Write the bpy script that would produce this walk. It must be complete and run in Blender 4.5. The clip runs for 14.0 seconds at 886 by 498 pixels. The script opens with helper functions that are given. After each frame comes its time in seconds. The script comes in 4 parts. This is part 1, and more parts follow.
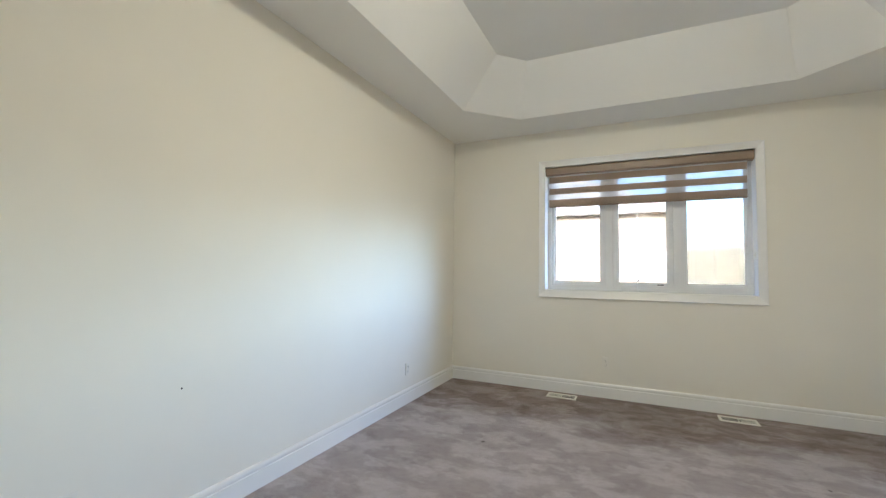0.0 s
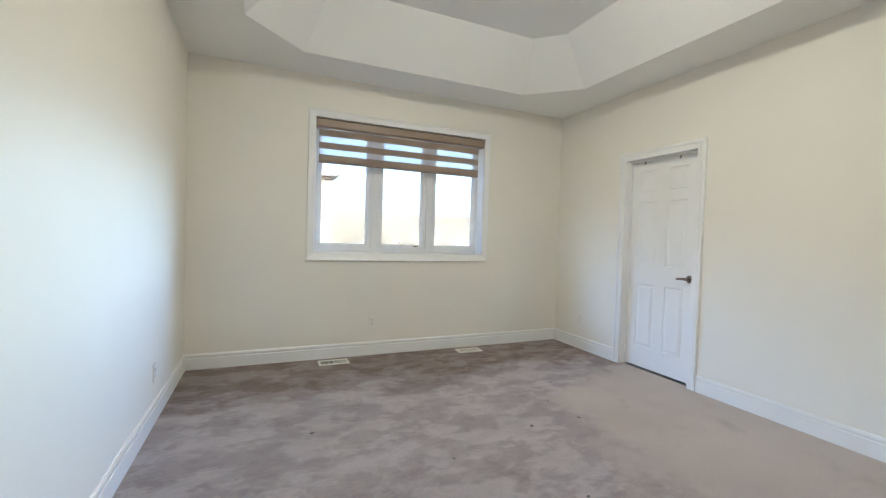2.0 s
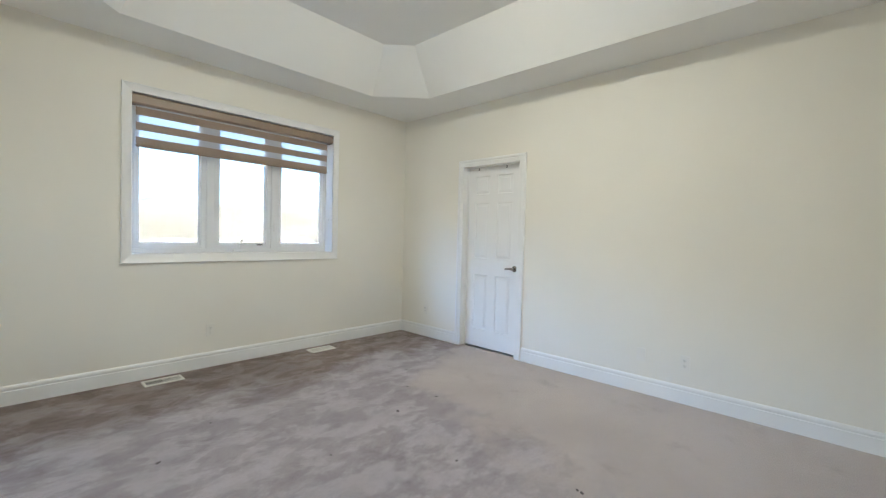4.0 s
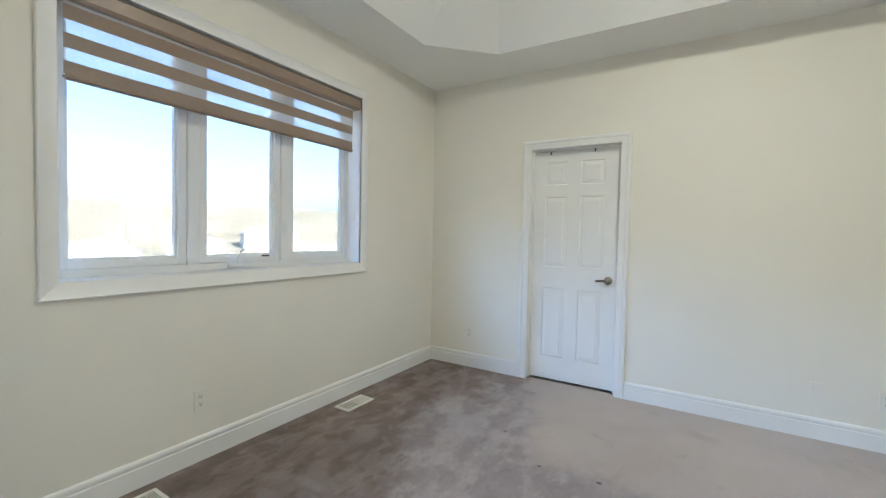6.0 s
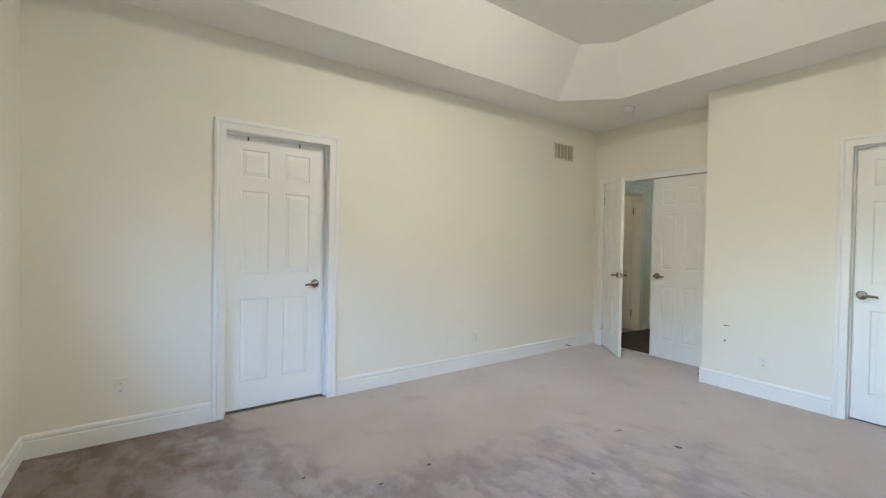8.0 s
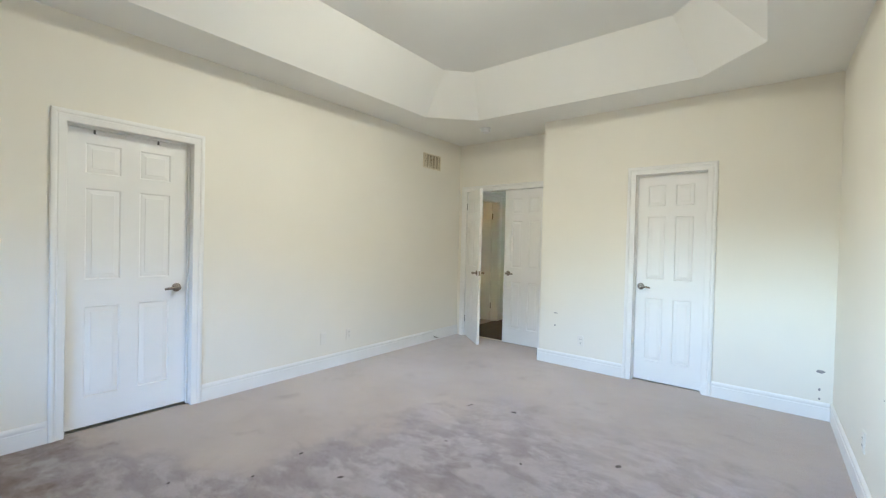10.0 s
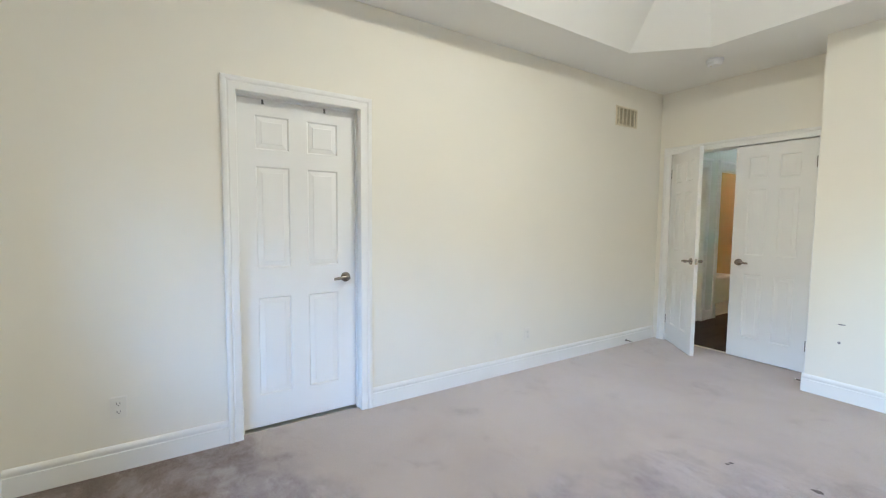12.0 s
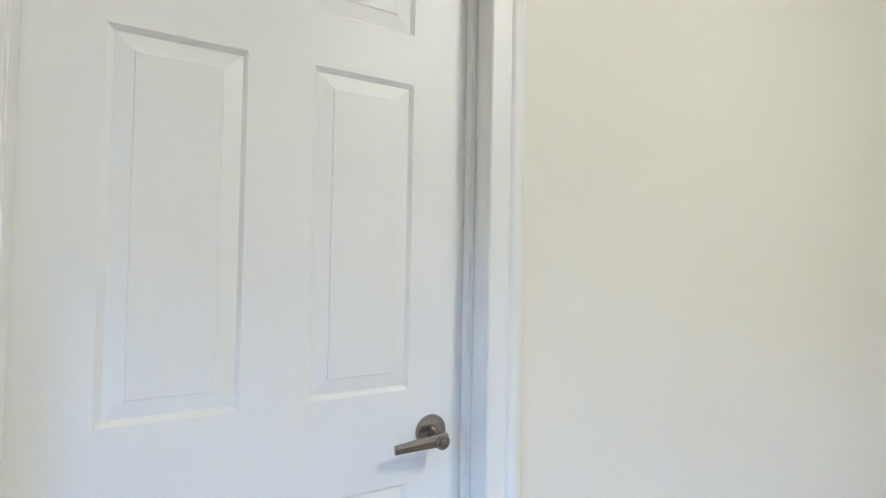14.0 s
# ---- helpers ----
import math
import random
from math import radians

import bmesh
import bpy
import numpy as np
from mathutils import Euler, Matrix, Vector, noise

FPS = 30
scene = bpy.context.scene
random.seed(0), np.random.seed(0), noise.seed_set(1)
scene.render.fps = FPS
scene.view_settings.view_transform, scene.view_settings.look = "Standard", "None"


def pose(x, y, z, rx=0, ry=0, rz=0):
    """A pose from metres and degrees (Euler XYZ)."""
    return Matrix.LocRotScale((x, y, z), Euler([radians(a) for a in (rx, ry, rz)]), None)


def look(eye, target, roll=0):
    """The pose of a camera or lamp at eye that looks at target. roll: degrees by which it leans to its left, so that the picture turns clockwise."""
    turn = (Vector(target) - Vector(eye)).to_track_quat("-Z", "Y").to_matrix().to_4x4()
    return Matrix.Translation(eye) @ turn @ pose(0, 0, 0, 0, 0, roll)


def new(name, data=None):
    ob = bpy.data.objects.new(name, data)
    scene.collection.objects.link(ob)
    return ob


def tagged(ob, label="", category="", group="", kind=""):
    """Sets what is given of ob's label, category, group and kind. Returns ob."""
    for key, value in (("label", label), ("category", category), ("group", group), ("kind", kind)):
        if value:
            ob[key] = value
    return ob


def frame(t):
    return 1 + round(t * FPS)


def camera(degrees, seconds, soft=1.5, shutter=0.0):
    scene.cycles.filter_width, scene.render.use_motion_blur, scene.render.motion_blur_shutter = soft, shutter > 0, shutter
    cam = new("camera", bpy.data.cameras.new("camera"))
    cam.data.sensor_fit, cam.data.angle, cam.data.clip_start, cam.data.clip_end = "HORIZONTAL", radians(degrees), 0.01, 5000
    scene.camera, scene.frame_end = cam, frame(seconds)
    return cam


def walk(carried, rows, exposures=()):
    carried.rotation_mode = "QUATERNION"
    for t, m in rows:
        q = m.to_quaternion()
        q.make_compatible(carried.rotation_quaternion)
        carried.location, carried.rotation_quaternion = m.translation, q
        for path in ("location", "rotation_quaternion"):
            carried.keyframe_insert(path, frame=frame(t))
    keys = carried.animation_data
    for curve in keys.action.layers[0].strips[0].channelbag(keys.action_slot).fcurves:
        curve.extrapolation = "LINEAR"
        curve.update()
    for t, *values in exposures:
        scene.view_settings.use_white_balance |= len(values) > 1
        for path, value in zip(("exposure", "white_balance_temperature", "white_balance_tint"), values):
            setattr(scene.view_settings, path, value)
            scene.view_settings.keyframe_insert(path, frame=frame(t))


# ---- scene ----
cam = camera(94.2, 14.0, 1.2)
PATH = [
    (0, (-0.045, 1.192, 1.222), (-0.89, 3.001, 1.328), 0.8),
    (0.5, (-0.529, 1.271, 1.165), (-1.067, 3.198, 1.186), 1.5),
    (1, (-0.881, 1.36, 1.19), (-1.025, 3.354, 1.159), 1.9),
    (1.5, (-1.103, 1.384, 1.237), (-0.792, 3.358, 1.182), 1.9),
    (2, (-1.335, 1.473, 1.227), (-0.541, 3.307, 1.169), 1.8),
    (2.5, (-1.474, 1.394, 1.205), (-0.318, 3.025, 1.141), 1.5),
    (3, (-1.563, 1.252, 1.21), (-0.202, 2.715, 1.129), 1.2),
    (3.2, (-1.607, 1.242, 1.223), (-0.202, 2.663, 1.134), 1.2),
    (5.3, (-1.602, 2.632, 1.254), (-0.086, 3.936, 1.247), 1.4),
    (5.5, (-1.582, 2.832, 1.253), (-0.028, 4.091, 1.243), 1.1),
    (6, (-1.535, 3.297, 1.275), (0.167, 4.345, 1.207), 1.2),
    (6.5, (-1.47, 3.843, 1.261), (0.378, 4.593, 1.103), 2.5),
    (7, (-1.383, 4.357, 1.247), (0.592, 4.622, 1.075), 2.6),
    (7.5, (-1.226, 4.686, 1.266), (0.73, 4.279, 1.163), 2.1),
    (8, (-1.255, 4.981, 1.273), (0.382, 3.833, 1.242), 1.0),
    (8.5, (-1.436, 5.125, 1.318), (-0.153, 3.591, 1.268), 1.0),
    (8.7, (-1.492, 5.155, 1.311), (-0.278, 3.566, 1.281), 1.3),
    (10.8, (-1.534, 5.111, 1.328), (-0.227, 3.598, 1.275), 1.6),
    (11, (-1.409, 5.092, 1.3), (-0.042, 3.635, 1.205), 1.4),
    (11.5, (-1.053, 5.021, 1.342), (0.481, 3.746, 1.191), 1.0),
    (12, (-0.641, 4.849, 1.311), (1.043, 3.779, 1.175), 0.5),
    (12.5, (-0.162, 4.691, 1.275), (1.628, 3.807, 1.171), 0.5),
    (13, (0.339, 4.538, 1.286), (2.152, 3.703, 1.16), 1.2),
    (13.5, (0.845, 4.407, 1.274), (2.668, 3.587, 1.232), 1.4),
    (14, (1.296, 4.259, 1.278), (3.104, 3.404, 1.324), 1.0),
]
EXPOSURES = [(0.0, 6.3, 5660, 7), (1.2, 6.34, 5600, 8), (3.2, 6.48, 5400, 7), (6.0, 6.36, 5380, 5), (7.0, 6.16, 5640, 6), (7.6, 6.28, 5680, 6), (8.0, 6.42, 5680, 6), (8.4, 6.6, 5500, 5), (11.0, 6.66, 5540, 6), (12.0, 6.72, 5460, 7), (13.0, 6.68, 5420, 7), (14.0, 6.68, 5360, 8)]
walk(cam, [(t, look(eye, target, roll)) for t, eye, target, roll in PATH], EXPOSURES)

# ---- world, sun, exposure ----
world = bpy.data.worlds.new("sky")
scene.world = world
scene.cycles.max_bounces, scene.cycles.diffuse_bounces = 14, 10
world.use_nodes = True
wn = world.node_tree.nodes
sky = wn.new("ShaderNodeTexSky")
sky.sky_type = "NISHITA"
sky.sun_disc = False
sky.dust_density = 3.2
sky.sun_elevation = radians(34)
sky.sun_rotation = radians(182)
wn["Background"].inputs["Strength"].default_value = 0.108
world.node_tree.links.new(sky.outputs["Color"], wn["Background"].inputs["Color"])

sun = new("sun", bpy.data.lights.new("sun", "SUN"))
sun.data.energy = 2.0
sun.data.angle = radians(0.5)
sun.data.color = (1.0, 0.93, 0.82)
sun.matrix_world = look((-1.7, -49.7, 33.6), (0, 0, 0))



def sky_portal(name, m, w, h):
    """An area lamp in a window's opening, as a portal for the sky's light."""
    p = new(name, bpy.data.lights.new(name, "AREA"))
    p.data.shape, p.data.size, p.data.size_y = "RECTANGLE", w, h
    p.data.cycles.is_portal = True
    p.matrix_world = m
    return p


sky_portal("window_light", look((0.008, 5.83, 1.69), (0.008, 0.0, 1.69)), 1.80, 1.26)

# ---- materials ----


def nodes_of(name):
    m = bpy.data.materials.new(name)
    m.use_nodes = True
    t = m.node_tree
    return m, t.nodes, t.links, t.nodes["Principled BSDF"]


def surface(name, low, high, rough=0.5, metal=0.0, scale=3.0, fine=0.0, bump=0.0, detail=4.0, spec=0.5, rough_var=0.06):
    """Two-scale mottled paint, plastic or metal: broad stains between two colours, fine bump."""
    m, n, l, p = nodes_of(name)
    tc = n.new("ShaderNodeTexCoord")
    big = n.new("ShaderNodeTexNoise")
    big.inputs["Scale"].default_value = scale
    big.inputs["Detail"].default_value = detail
    l.new(tc.outputs["Object"], big.inputs["Vector"])
    ramp = n.new("ShaderNodeValToRGB")
    ramp.color_ramp.elements[0].position, ramp.color_ramp.elements[1].position = 0.3, 0.7
    ramp.color_ramp.elements[0].color, ramp.color_ramp.elements[1].color = (*low, 1), (*high, 1)
    l.new(big.outputs["Fac"], ramp.inputs["Fac"])
    l.new(ramp.outputs["Color"], p.inputs["Base Color"])
    rr = n.new("ShaderNodeMapRange")
    rr.inputs["To Min"].default_value, rr.inputs["To Max"].default_value = max(0.02, rough - rough_var), min(1, rough + rough_var)
    l.new(big.outputs["Fac"], rr.inputs["Value"])
    l.new(rr.outputs["Result"], p.inputs["Roughness"])
    p.inputs["Metallic"].default_value = metal
    p.inputs["Specular IOR Level"].default_value = spec
    if bump:
        small = n.new("ShaderNodeTexNoise")
        small.inputs["Scale"].default_value = fine
        small.inputs["Detail"].default_value = 3
        l.new(tc.outputs["Object"], small.inputs["Vector"])
        b = n.new("ShaderNodeBump")
        b.inputs["Strength"].default_value = 0.35
        b.inputs["Distance"].default_value = bump
        l.new(small.outputs["Fac"], b.inputs["Height"])
        l.new(b.outputs["Normal"], p.inputs["Normal"])
    return m


WALL = surface("cream_wall_paint", (0.79, 0.762, 0.682), (0.82, 0.79, 0.708), 0.55, scale=1.3, fine=260, bump=0.0009, spec=0.35)
CEILING = surface("ceiling_paint", (0.825, 0.82, 0.79), (0.85, 0.845, 0.815), 0.85, scale=1.1, fine=180, bump=0.0015, spec=0.2)
TRIM = surface("white_trim_paint", (0.80, 0.795, 0.77), (0.845, 0.84, 0.82), 0.38, scale=2.3, fine=140, bump=0.0003)
DOOR = surface("white_door_paint", (0.81, 0.805, 0.785), (0.84, 0.84, 0.825), 0.42, scale=2.0, fine=320, bump=0.0004)
VINYL = surface("white_vinyl", (0.75, 0.76, 0.775), (0.79, 0.80, 0.81), 0.32, scale=4)
PLASTIC = surface("white_plastic", (0.81, 0.80, 0.755), (0.84, 0.83, 0.79), 0.35, scale=9)
PLATE = surface("cream_plate_plastic", (0.775, 0.75, 0.685), (0.80, 0.775, 0.71), 0.4, scale=9)
DARK = surface("dark_slot", (0.012, 0.012, 0.012), (0.03, 0.028, 0.025), 0.7, scale=20)
NICKEL = surface("satin_nickel", (0.27, 0.235, 0.205), (0.37, 0.33, 0.29), 0.25, metal=1.0, scale=25, fine=900, bump=0.0001)
BRONZE = surface("dark_hinge_metal", (0.16, 0.14, 0.125), (0.26, 0.235, 0.21), 0.38, metal=1.0, scale=30)
GREY_METAL = surface("grey_bracket_metal", (0.10, 0.10, 0.10), (0.2, 0.2, 0.2), 0.45, metal=0.6, scale=30)
REGISTER = surface("almond_enamel", (0.76, 0.74, 0.68), (0.82, 0.80, 0.74), 0.4, scale=14)
GRILLE = surface("beige_grille_enamel", (0.68, 0.62, 0.47), (0.74, 0.68, 0.54), 0.5, scale=9)
GRILLE_BACK = surface("grille_duct", (0.25, 0.21, 0.13), (0.32, 0.27, 0.18), 0.8, scale=6)
CASSETTE = surface("brown_cassette", (0.27, 0.20, 0.145), (0.32, 0.24, 0.18), 0.38, scale=6, fine=90, bump=0.0)
RUBBER = surface("off_white_rubber", (0.6, 0.58, 0.54), (0.7, 0.68, 0.63), 0.6, scale=30)
MARK = surface("grey_scuff", (0.16, 0.15, 0.16), (0.38, 0.36, 0.35), 0.8, scale=40)
STAIN = surface("carpet_stain", (0.10, 0.088, 0.095), (0.21, 0.185, 0.185), 1.0, scale=60, fine=500, bump=0.002, spec=0.1)
TILE = surface("bath_tile", (0.50, 0.43, 0.34), (0.58, 0.51, 0.41), 0.3, scale=3)
TAN_WALL = surface("tan_bath_paint", (0.55, 0.40, 0.20), (0.60, 0.45, 0.24), 0.6, scale=1.5)
HALL_WALL = surface("hall_paint", (0.72, 0.73, 0.68), (0.76, 0.77, 0.72), 0.6, scale=1.5)
SOFFIT = surface("soffit_paint", (0.62, 0.58, 0.54), (0.68, 0.64, 0.60), 0.6, scale=2)
ROOF = surface("asphalt_shingle", (0.36, 0.35, 0.35), (0.44, 0.43, 0.42), 0.9, scale=3, fine=20, bump=0.02)
SIDING = surface("pale_siding", (0.55, 0.53, 0.50), (0.66, 0.64, 0.60), 0.7, scale=0.4)
SIDING_TAN = surface("tan_siding", (0.45, 0.38, 0.30), (0.55, 0.47, 0.38), 0.7, scale=0.4)
# Far panes are paled so their colour carries the distance haze.
FAR_GLASS = surface("far_window", (0.22, 0.25, 0.28), (0.30, 0.33, 0.36), 0.15, scale=0.3)
# Woods paled to grey: the haze is put into the ridge's colour.
HILL = surface("hazed_wooded_hill", (0.29, 0.30, 0.285), (0.36, 0.365, 0.34), 1.0, scale=0.02, spec=0.0)
BARK = surface("bark", (0.09, 0.07, 0.05), (0.15, 0.12, 0.09), 0.95, scale=5)


def carpet_material():
    """Cut-pile taupe carpet: brushed patches, vacuum and foot traces, blotches, fibre relief."""
    m, n, l, p = nodes_of("taupe_carpet")
    tc = n.new("ShaderNodeTexCoord")

    def noise_node(scale, detail, rough=0.5, stretch=(1, 1, 1), distort=0.0):
        mp = n.new("ShaderNodeMapping")
        mp.inputs["Scale"].default_value = stretch
        l.new(tc.outputs["Object"], mp.inputs["Vector"])
        t = n.new("ShaderNodeTexNoise")
        t.inputs["Scale"].default_value, t.inputs["Detail"].default_value = scale, detail
        t.inputs["Roughness"].default_value, t.inputs["Distortion"].default_value = rough, distort
        l.new(mp.outputs["Vector"], t.inputs["Vector"])
        return t

    def ramp_of(src, a, b, ca, cb):
        r = n.new("ShaderNodeValToRGB")
        r.color_ramp.elements[0].position, r.color_ramp.elements[1].position = a, b
        r.color_ramp.elements[0].color, r.color_ramp.elements[1].color = (*ca, 1), (*cb, 1)
        l.new(src, r.inputs["Fac"])
        return r

    def mix(kind, a, b, fac):
        x = n.new("ShaderNodeMix")
        x.data_type, x.blend_type = "RGBA", kind
        x.inputs["Factor"].default_value = fac
        l.new(a, x.inputs[6])
        l.new(b, x.inputs[7])
        return x.outputs[2]

    def maths(kind, a, b, c=None):
        x = n.new("ShaderNodeMath")
        x.operation = kind
        for k, v in enumerate((a, b, c)):
            if isinstance(v, (int, float)):
                x.inputs[k].default_value = v
            elif v is not None:
                l.new(v, x.inputs[k])
        return x.outputs[0]

    def span(value, a, b, low=0.0, high=1.0):
        x = n.new("ShaderNodeMapRange")
        x.interpolation_type = "SMOOTHSTEP"
        for key, v in (("From Min", a), ("From Max", b), ("To Min", low), ("To Max", high)):
            x.inputs[key].default_value = v
        l.new(value, x.inputs["Value"])
        return x.outputs["Result"]

    def blend(kind, a, b, fac):
        x = n.new("ShaderNodeMix")
        x.data_type, x.blend_type = "RGBA", kind
        l.new(fac, x.inputs["Factor"])
        l.new(a, x.inputs[6])
        l.new(b, x.inputs[7])
        return x.outputs[2]

    sep = n.new("ShaderNodeSeparateXYZ")
    l.new(tc.outputs["Object"], sep.inputs["Vector"])
    px, py = sep.outputs["X"], sep.outputs["Y"]
    wobble = noise_node(1.6, 6, 0.6, (1, 1, 1), 0.5).outputs["Fac"]
    ragged = noise_node(5.5, 7, 0.7, (1, 1, 1), 0.6).outputs["Fac"]
    stray = maths("MULTIPLY_ADD", ragged, 0.55, maths("MULTIPLY_ADD", wobble, 1.5, -1.025))
    # trodden pile west of a slanting line from the inner door, fading to the south
    line = maths("ADD", maths("MULTIPLY_ADD", py, 0.2, 0.03), maths("MULTIPLY", maths("MAXIMUM", maths("SUBTRACT", py, 4.0), 0.0), 1.6))
    west = span(maths("ADD", maths("SUBTRACT", line, px), stray), -0.24, 0.28)
    north = span(maths("ADD", py, stray), 1.5, 3.0)
    trodden = maths("MULTIPLY", west, north)
    # browner, darker carpet along the window wall
    brown_strip = span(maths("MULTIPLY_ADD", stray, 1.1, py), 4.42, 5.0)

    broad = ramp_of(noise_node(0.9, 4, 0.55, (1, 1.2, 1), 0.4).outputs["Fac"], 0.36, 0.64, (0.462, 0.408, 0.383), (0.545, 0.487, 0.460))
    # Brushed pile's tone, with a blue sky sheen painted into the colours.
    sheen_streak = ramp_of(noise_node(3.4, 10, 0.7, (0.8, 1.25, 1), 0.12).outputs["Fac"], 0.455, 0.545, (0.715, 0.715, 0.785), (0.845, 0.86, 0.95))
    flake = ramp_of(noise_node(9.0, 9, 0.74, (0.8, 1.3, 1), 0.1).outputs["Fac"], 0.44, 0.54, (0.87, 0.865, 0.875), (1.03, 1.03, 1.04))
    brown_tone = ramp_of(noise_node(2.2, 8, 0.68, (1, 1, 1), 0.5).outputs["Fac"], 0.40, 0.62, (0.42, 0.335, 0.265), (0.65, 0.56, 0.475))
    blot = ramp_of(noise_node(2.6, 8, 0.7, (1, 1, 1), 0.2).outputs["Fac"], 0.34, 0.44, (0.80, 0.785, 0.785), (1, 1, 1))
    fibre = ramp_of(noise_node(150, 4, 0.75).outputs["Fac"], 0.3, 0.7, (0.72, 0.72, 0.72), (1.18, 1.18, 1.18))
    c = blend("MULTIPLY", broad.outputs["Color"], sheen_streak.outputs["Color"], trodden)
    c = blend("MULTIPLY", c, flake.outputs["Color"], maths("MULTIPLY", trodden, 0.85))
    c = blend("MULTIPLY", c, brown_tone.outputs["Color"], brown_strip)
    c = mix("MULTIPLY", c, blot.outputs["Color"], 0.75)
    c = mix("MULTIPLY", c, fibre.outputs["Color"], 0.6)
    l.new(c, p.inputs["Base Color"])
    # flattened tufts shine more than the upright pile
    flat = maths("MULTIPLY", trodden, span(sheen_streak.inputs["Fac"].links[0].from_socket, 0.44, 0.56))
    l.new(span(flat, 0.0, 1.0, 1.0, 0.5), p.inputs["Roughness"])
    l.new(span(flat, 0.0, 1.0, 0.05, 0.36), p.inputs["Specular IOR Level"])
    p.inputs["Diffuse Roughness"].default_value = 1.0
    p.inputs["Sheen Weight"].default_value = 0.25
    p.inputs["Sheen Roughness"].default_value = 0.5
    add = n.new("ShaderNodeMath")
    add.operation = "ADD"
    l.new(noise_node(260, 3, 0.7).outputs["Fac"], add.inputs[0])
    l.new(noise_node(9, 5, 0.6, (1, 1.8, 1)).outputs["Fac"], add.inputs[1])
    b = n.new("ShaderNodeBump")
    b.inputs["Strength"].default_value, b.inputs["Distance"].default_value = 0.7, 0.008
    l.new(add.outputs[0], b.inputs["Height"])
    l.new(b.outputs["Normal"], p.inputs["Normal"])
    return m


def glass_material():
    m, n, l, p = nodes_of("dimming_window_glass")
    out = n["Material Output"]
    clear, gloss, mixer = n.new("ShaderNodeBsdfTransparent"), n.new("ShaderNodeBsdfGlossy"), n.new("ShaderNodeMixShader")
    # Near-opaque tint, put in to dim the bright view outdoors.
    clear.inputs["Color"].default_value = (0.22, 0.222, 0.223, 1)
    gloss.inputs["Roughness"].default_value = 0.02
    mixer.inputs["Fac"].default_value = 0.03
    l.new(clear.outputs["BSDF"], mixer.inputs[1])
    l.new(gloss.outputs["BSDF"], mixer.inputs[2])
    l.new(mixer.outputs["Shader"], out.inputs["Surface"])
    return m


def cloth_material(name, colour, clear, through_light):
    """Woven blind cloth: part open weave, part diffuse, part translucent, with fine threads."""
    m, n, l, p = nodes_of(name)
    out = n["Material Output"]
    tc, wv = n.new("ShaderNodeTexCoord"), n.new("ShaderNodeTexNoise")
    wv.inputs["Scale"].default_value = 420
    mp = n.new("ShaderNodeMapping")
    mp.inputs["Scale"].default_value = (0.15, 1, 1)
    l.new(tc.outputs["Object"], mp.inputs["Vector"])
    l.new(mp.outputs["Vector"], wv.inputs["Vector"])
    rp = n.new("ShaderNodeValToRGB")
    rp.color_ramp.elements[0].color = (*[c * 0.8 for c in colour], 1)
    rp.color_ramp.elements[1].color = (*[min(1, c * 1.15) for c in colour], 1)
    l.new(wv.outputs["Fac"], rp.inputs["Fac"])
    dif, tra, clr = n.new("ShaderNodeBsdfDiffuse"), n.new("ShaderNodeBsdfTranslucent"), n.new("ShaderNodeBsdfTransparent")
    l.new(rp.outputs["Color"], dif.inputs["Color"])
    l.new(rp.outputs["Color"], tra.inputs["Color"])
    a, b = n.new("ShaderNodeMixShader"), n.new("ShaderNodeMixShader")
    a.inputs["Fac"].default_value, b.inputs["Fac"].default_value = through_light, clear
    l.new(dif.outputs["BSDF"], a.inputs[1])
    l.new(tra.outputs["BSDF"], a.inputs[2])
    l.new(a.outputs["Shader"], b.inputs[1])
    l.new(clr.outputs["BSDF"], b.inputs[2])
    l.new(b.outputs["Shader"], out.inputs["Surface"])
    return m


def brick_material(name, a, b, mortar):
    m, n, l, p = nodes_of(name)
    tc, br, sep, comb = n.new("ShaderNodeTexCoord"), n.new("ShaderNodeTexBrick"), n.new("ShaderNodeSeparateXYZ"), n.new("ShaderNodeCombineXYZ")
    l.new(tc.outputs["Object"], sep.inputs["Vector"])
    ad = n.new("ShaderNodeMath")
    ad.operation = "ADD"
    l.new(sep.outputs["X"], ad.inputs[0])
    l.new(sep.outputs["Y"], ad.inputs[1])
    l.new(ad.outputs[0], comb.inputs["X"])
    l.new(sep.outputs["Z"], comb.inputs["Y"])
    l.new(comb.outputs["Vector"], br.inputs["Vector"])
    br.inputs["Scale"].default_value = 1.0
    br.inputs["Brick Width"].default_value, br.inputs["Row Height"].default_value = 0.26, 0.085
    br.inputs["Mortar Size"].default_value = 0.008
    br.inputs["Color1"].default_value, br.inputs["Color2"].default_value, br.inputs["Mortar"].default_value = (*a, 1), (*b, 1), (*mortar, 1)
    l.new(br.outputs["Color"], p.inputs["Base Color"])
    bp = n.new("ShaderNodeBump")
    bp.inputs["Distance"].default_value = 0.006
    bp.invert = True
    l.new(br.outputs["Fac"], bp.inputs["Height"])
    l.new(bp.outputs["Normal"], p.inputs["Normal"])
    p.inputs["Roughness"].default_value = 0.85
    return m


